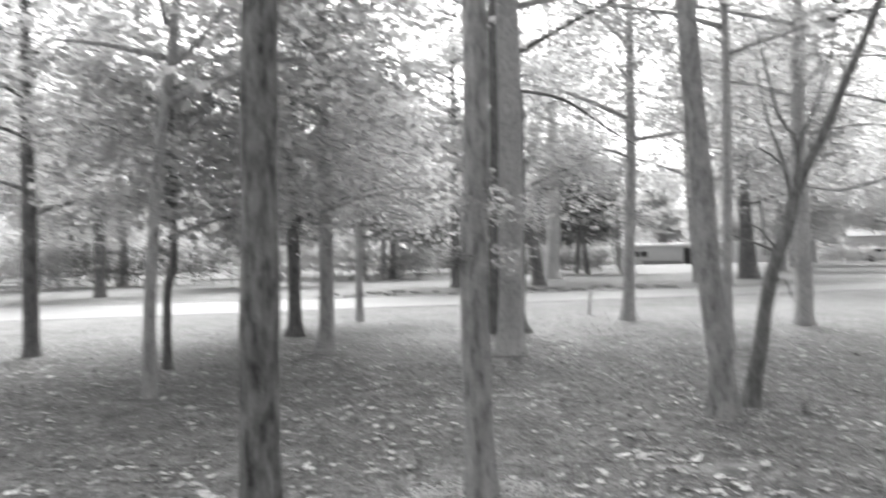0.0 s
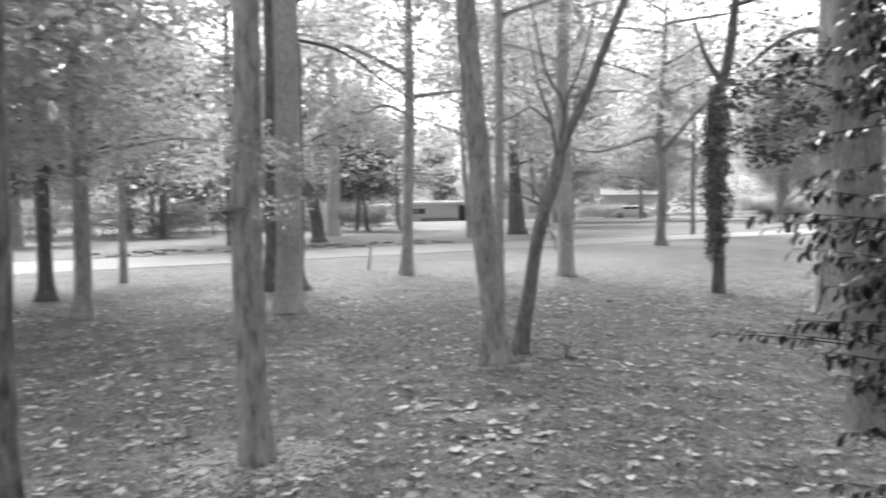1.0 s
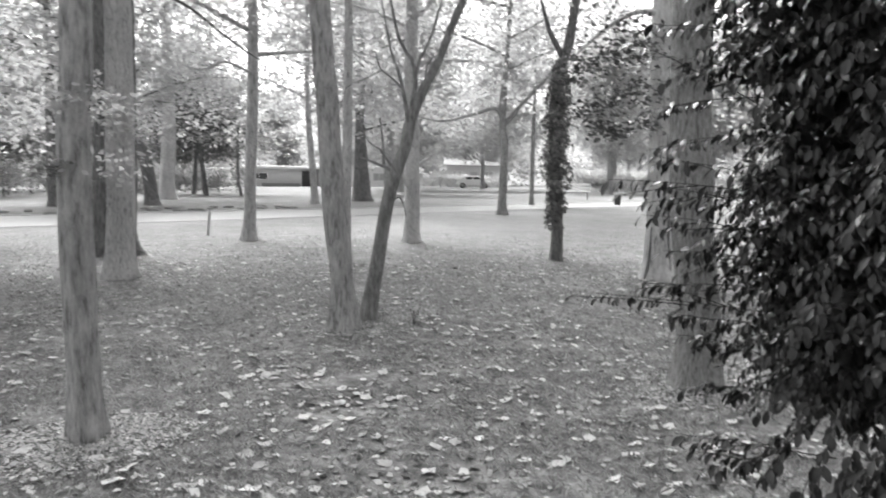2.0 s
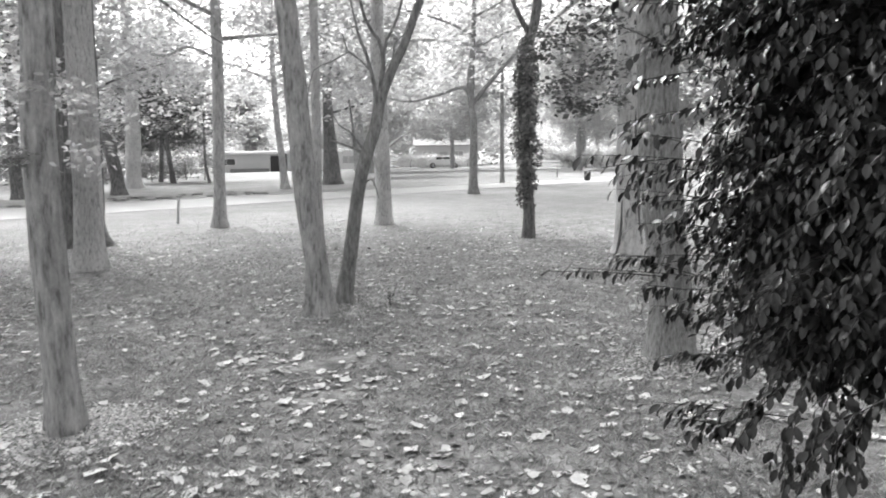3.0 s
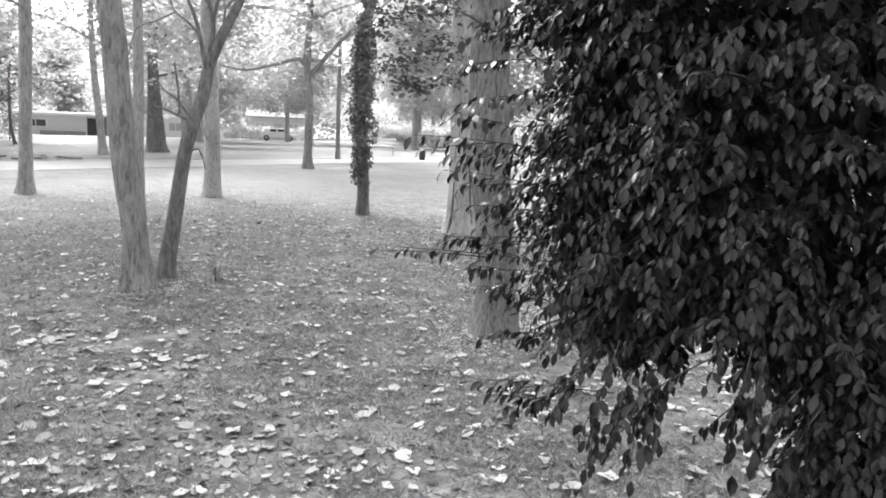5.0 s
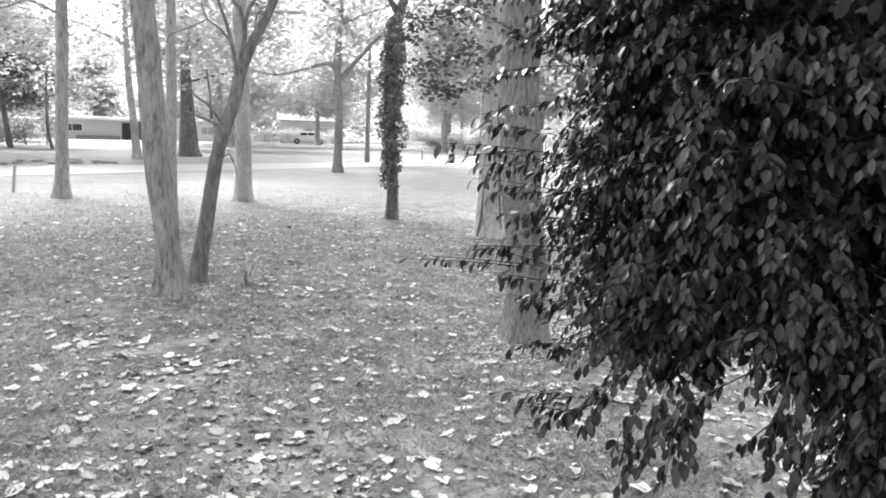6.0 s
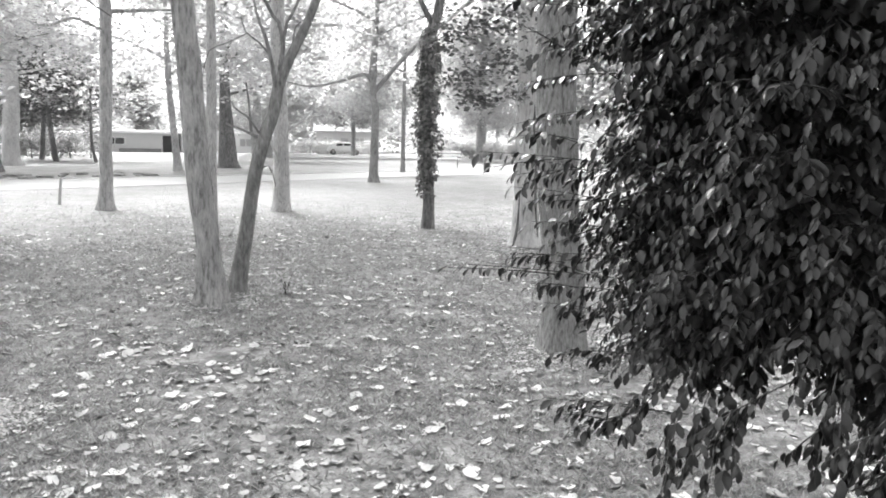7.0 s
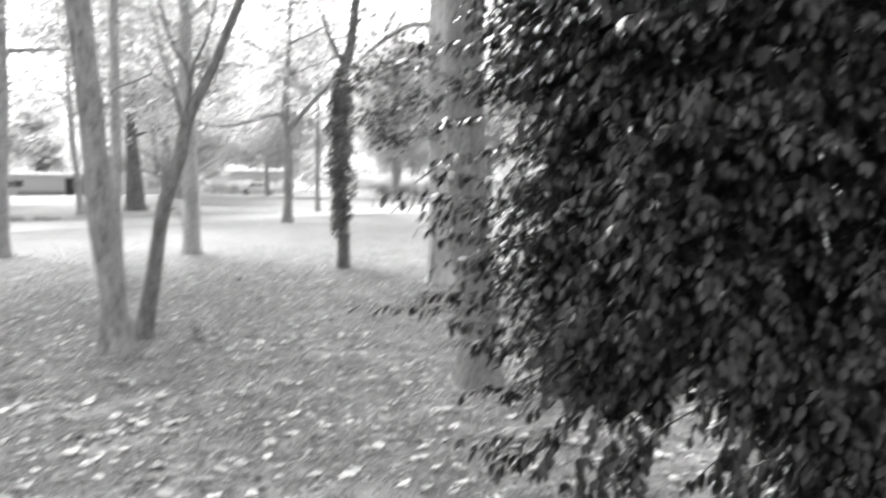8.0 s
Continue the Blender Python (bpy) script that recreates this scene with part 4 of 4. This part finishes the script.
def far_woods():
    """A belt of woodland closing the distance; its unseen rear is added to block light."""
    rng = np.random.default_rng(61)
    spots, spreads = [], []
    for k in range(1000):
        a = radians(rng.uniform(-180, 180))
        r = rng.uniform(118, 150)
        x, y = math.sin(a) * r, math.cos(a) * r
        top = 10 + 5 * noise.noise(Vector((a * 6, 0, 2)))
        for _ in range(4):
            spots.append((x + rng.normal(0, 2), y + rng.normal(0, 2), land(x, y) + rng.uniform(0.5, top)))
            spreads.append(rng.uniform(0.9, 1.8))
    tagged(new("far_woods", scatter_leaves("far_woods", spots, spreads, 150000, 0.85, M_LEAF_HAZED, rng, 0.8)), "distant woodland behind the houses and all round, haze put into its leaf colour", "woods", kind="stuff")


far_woods()


def hedge(x, y, length, height, turn, seed, leaf):
    rng = np.random.default_rng(seed)
    root = thing("hedge", (x, y, land(x, y)), "rounded leafy garden shrub mass past the road", "hedge", "hedges", turn)
    n = max(3, int(length / 0.9))
    spots, spreads = [], []
    for k in range(n):
        px = (k / (n - 1) - 0.5) * length
        part("stem", limb_mesh("stem", [(px, 0, -0.1, 0.04), (px + rng.normal(0, 0.1), 0, height * 0.4, 0.03), (px + rng.normal(0, 0.3), 0.1, height * 0.8, 0.012)], M_BARK_DARK, 6, 0.2), root)
        for _ in range(6):
            spots.append((px + rng.normal(0, 0.4), rng.normal(0, 0.35), height * rng.uniform(0.2, 0.9)))
            spreads.append(0.28 * height ** 0.5)
    part("foliage", scatter_leaves("foliage", spots, spreads, int(900 * length), 0.16, leaf, rng, 0.7), root, "dense leaves", "stuff")


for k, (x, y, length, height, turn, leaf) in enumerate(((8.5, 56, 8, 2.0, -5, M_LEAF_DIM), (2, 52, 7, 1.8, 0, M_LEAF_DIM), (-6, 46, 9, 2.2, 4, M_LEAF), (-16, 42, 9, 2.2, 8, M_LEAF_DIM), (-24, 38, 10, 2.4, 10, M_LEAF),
                                                        (50, 62, 10, 2.0, -30, M_LEAF_HAZED), (56, 46, 12, 2.4, -40, M_LEAF_HAZED), (52, 34, 9, 2.2, -50, M_LEAF_HAZED), (44, 50, 8, 1.2, -35, M_LEAF), (46, 84, 9, 1.5, -28, M_LEAF_HAZED))):
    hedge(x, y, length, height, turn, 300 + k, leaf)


def mulch(x, y, radius, count, seed):
    """Pale chips and dead blades strewn round a trunk."""
    rng = np.random.default_rng(seed)
    a, r = rng.uniform(0, 2 * np.pi, count), radius * rng.uniform(0.12, 1, count) ** 0.7 * (1 + rng.normal(0, 0.15, count))
    px, py = x + np.cos(a) * r * 1.15, y + np.sin(a) * r * 0.9
    z = np.array([ground_height(p, q) for p, q in zip(px, py)]) + rng.uniform(0.002, 0.02, count)
    b = rng.uniform(0, 2 * np.pi, count)
    u = np.stack([np.cos(b), np.sin(b), rng.normal(0, 0.2, count)], 1)
    n = np.stack([rng.normal(0, 0.3, count), rng.normal(0, 0.3, count), np.ones(count)], 1)
    size = rng.uniform(0.015, 0.036, count)
    tagged(new("mulch", leaves_mesh("mulch", np.stack([px, py, z], 1), u, n, size, size * rng.uniform(0.3, 0.7, count), M_CHIPS)), "pale wood chips strewn round a trunk", "mulch", kind="stuff")


M_CHIPS = leaf_material("pale_chip", 0.40, 0.66, 0.9, 0.05)
mulch(0.17, 4.62, 0.45, 5200, 1)
mulch(4.1, 4.0, 0.48, 2600, 2)
mulch(7.3, 8.2, 0.9, 2600, 3)
mulch(2.6, 6.7, 0.4, 1000, 4)


def weed(x, y):
    rng = np.random.default_rng(int(90 + 10 * x))
    root = thing("weed", (x, y, ground_height(x, y)), "small leafy weed growing in the worn lawn", "plant")
    for k in range(5):
        a = k * 1.3
        part("stem", limb_mesh("stem", [(0, 0, -0.02, 0.004), (0.03 * math.cos(a), 0.03 * math.sin(a), 0.1, 0.003), (0.07 * math.cos(a), 0.07 * math.sin(a), 0.2, 0.0015)], M_BARK_TWIG, 5, 0.05), root)
    part("foliage", scatter_leaves("foliage", [(0, 0, 0.07), (0.05, 0, 0.13), (-0.05, 0.02, 0.15), (0.02, -0.05, 0.1)], [0.06, 0.06, 0.05, 0.05], 170, 0.04, M_LEAF, rng, 1.2), root, "small leaves", "stuff")


weed(3.15, 6.75)


def bench(x, y, turn):
    b = thing("park_bench", (x, y, land(x, y)), "pale painted park bench near a litter bin", "bench", turn=turn)
    for k in range(3):
        part("seat_slat", box_mesh("seat_slat", (1.6, 0.1, 0.03), M_WHITE, (0, 0.12 * k, 0.42), 0.005), b)
    for k in range(2):
        part("back_slat", box_mesh("back_slat", (1.6, 0.03, 0.1), M_WHITE, (0, 0.36, 0.58 + 0.16 * k), 0.005), b)
    for px in (-0.65, 0.65):
        part("leg", box_mesh("leg", (0.06, 0.4, 0.4), M_KERB, (px, 0.14, 0.2), 0.01), b)
        part("back_post", box_mesh("back_post", (0.05, 0.04, 0.5), M_KERB, (px, 0.395, 0.55), 0.005), b)


bench(22.4, 30.0, -36)


def cottage(x, y, turn):
    h = thing("cottage", (x, y, land(x, y)), "pale gabled house far beyond the lawn", "house", turn=turn)
    part("wall", box_mesh("wall", (7, 6, 2.8), M_WALL, (0, 3, 1.4), 0.02), h)
    verts = [(-3.9, -0.5, 2.7), (3.9, -0.5, 2.7), (3.9, 6.5, 2.7), (-3.9, 6.5, 2.7), (-3.9, 3, 4.6), (3.9, 3, 4.6), (-3.9, -0.5, 2.85), (3.9, -0.5, 2.85), (3.9, 6.5, 2.85), (-3.9, 6.5, 2.85)]
    part("roof", mesh_of("roof", verts, [(0, 1, 7, 6), (1, 2, 8, 5, 7), (2, 3, 9, 8), (3, 0, 6, 4, 9), (6, 7, 5, 4), (8, 9, 4, 5), (3, 2, 1, 0)], M_KERB, False), h)
    for px in (-2.1, 1.9):
        w = part("window", box_mesh("window", (1.3, 0.1, 1.2), M_WHITE, (px, -0.03, 1.5), 0.01), h)
        for q in (-0.3, 0.3):
            # pane grey stands in for sky mirrored in the glass
            part("pane", box_mesh("pane", (0.52, 0.05, 1.05), M_POST, (px + q, -0.09, 1.5), 0.005), w, "pane with a pale sky reflection put into its colour")
    part("door", box_mesh("door", (0.95, 0.1, 2.0), M_POST, (0, -0.03, 1.0), 0.01), h)


cottage(50, 88, -28)


def parked_car(x, y, turn):
    c = thing("parked_car", (x, y, land(x, y)), "small white car parked far across the lawn", "car", turn=turn)
    bm = bmesh.new()
    outline = [(-2.0, 0.35), (-2.05, 0.72), (-1.6, 0.85), (-0.95, 1.38), (0.6, 1.42), (1.25, 0.92), (1.95, 0.78), (2.05, 0.4)]
    rows = [[bm.verts.new((px, side * (0.82 if z < 1 else 0.66), z)) for px, z in outline] for side in (-1, 1)]
    n = len(outline)
    for k in range(n):
        bm.faces.new((rows[0][k], rows[0][(k + 1) % n], rows[1][(k + 1) % n], rows[1][k]))
    bm.faces.new(rows[0][::-1])
    bm.faces.new(rows[1])
    bmesh.ops.bevel(bm, geom=list(bm.edges), offset=0.05, segments=2, affect="EDGES")
    me = bpy.data.meshes.new("body")
    bm.to_mesh(me)
    bm.free()
    me.materials.append(M_WHITE)
    part("body", me, c)
    for px, wide in ((-0.55, 0.7), (0.3, 0.75)):
        part("side_window", box_mesh("side_window", (wide, 0.06, 0.34), M_GLASS, (px, -0.74, 1.12), 0.02), c)
    for px in (-1.3, 1.3):
        for py in (-0.72, 0.72):
            wheel = part("wheel", limb_mesh("wheel", [(px, py - 0.1, 0.32, 0.32), (px, py + 0.1, 0.32, 0.32)], M_RUBBER, 16, 0.1, 0), c)
            part("rim", limb_mesh("rim", [(px, py - 0.11, 0.32, 0.19), (px, py + 0.11, 0.32, 0.19)], M_KERB, 12, 0.11, 0), wheel)


parked_car(45.2, 79.5, -30)


def edging():
    """Loose stones and clods along the far side of the road."""
    rng = np.random.default_rng(44)
    bm = bmesh.new()
    bmesh.ops.create_icosphere(bm, subdivisions=1, radius=1)
    for v in bm.verts:
        v.co *= 1 + 0.35 * noise.noise(v.co * 1.7)
    me = bpy.data.meshes.new("edging_stone")
    bm.to_mesh(me)
    bm.free()
    me.materials.append(M_STONE)
    for k in range(46):
        x = rng.uniform(-4, 7.5)
        y = road_far(x) + rng.uniform(0.3, 2.4)
        ob = new("edging_stone", me)
        w = rng.uniform(0.08, 0.22)
        ob.matrix_basis = pose(x, y, land(x, y) + 0.02, 0, 0, rng.uniform(0, 360)) @ Matrix.Diagonal((w * 1.6, w, w * 0.45, 1))
        tagged(ob, "rough grey stone half sunk beside the road", "stone", "edging stones")


edging()
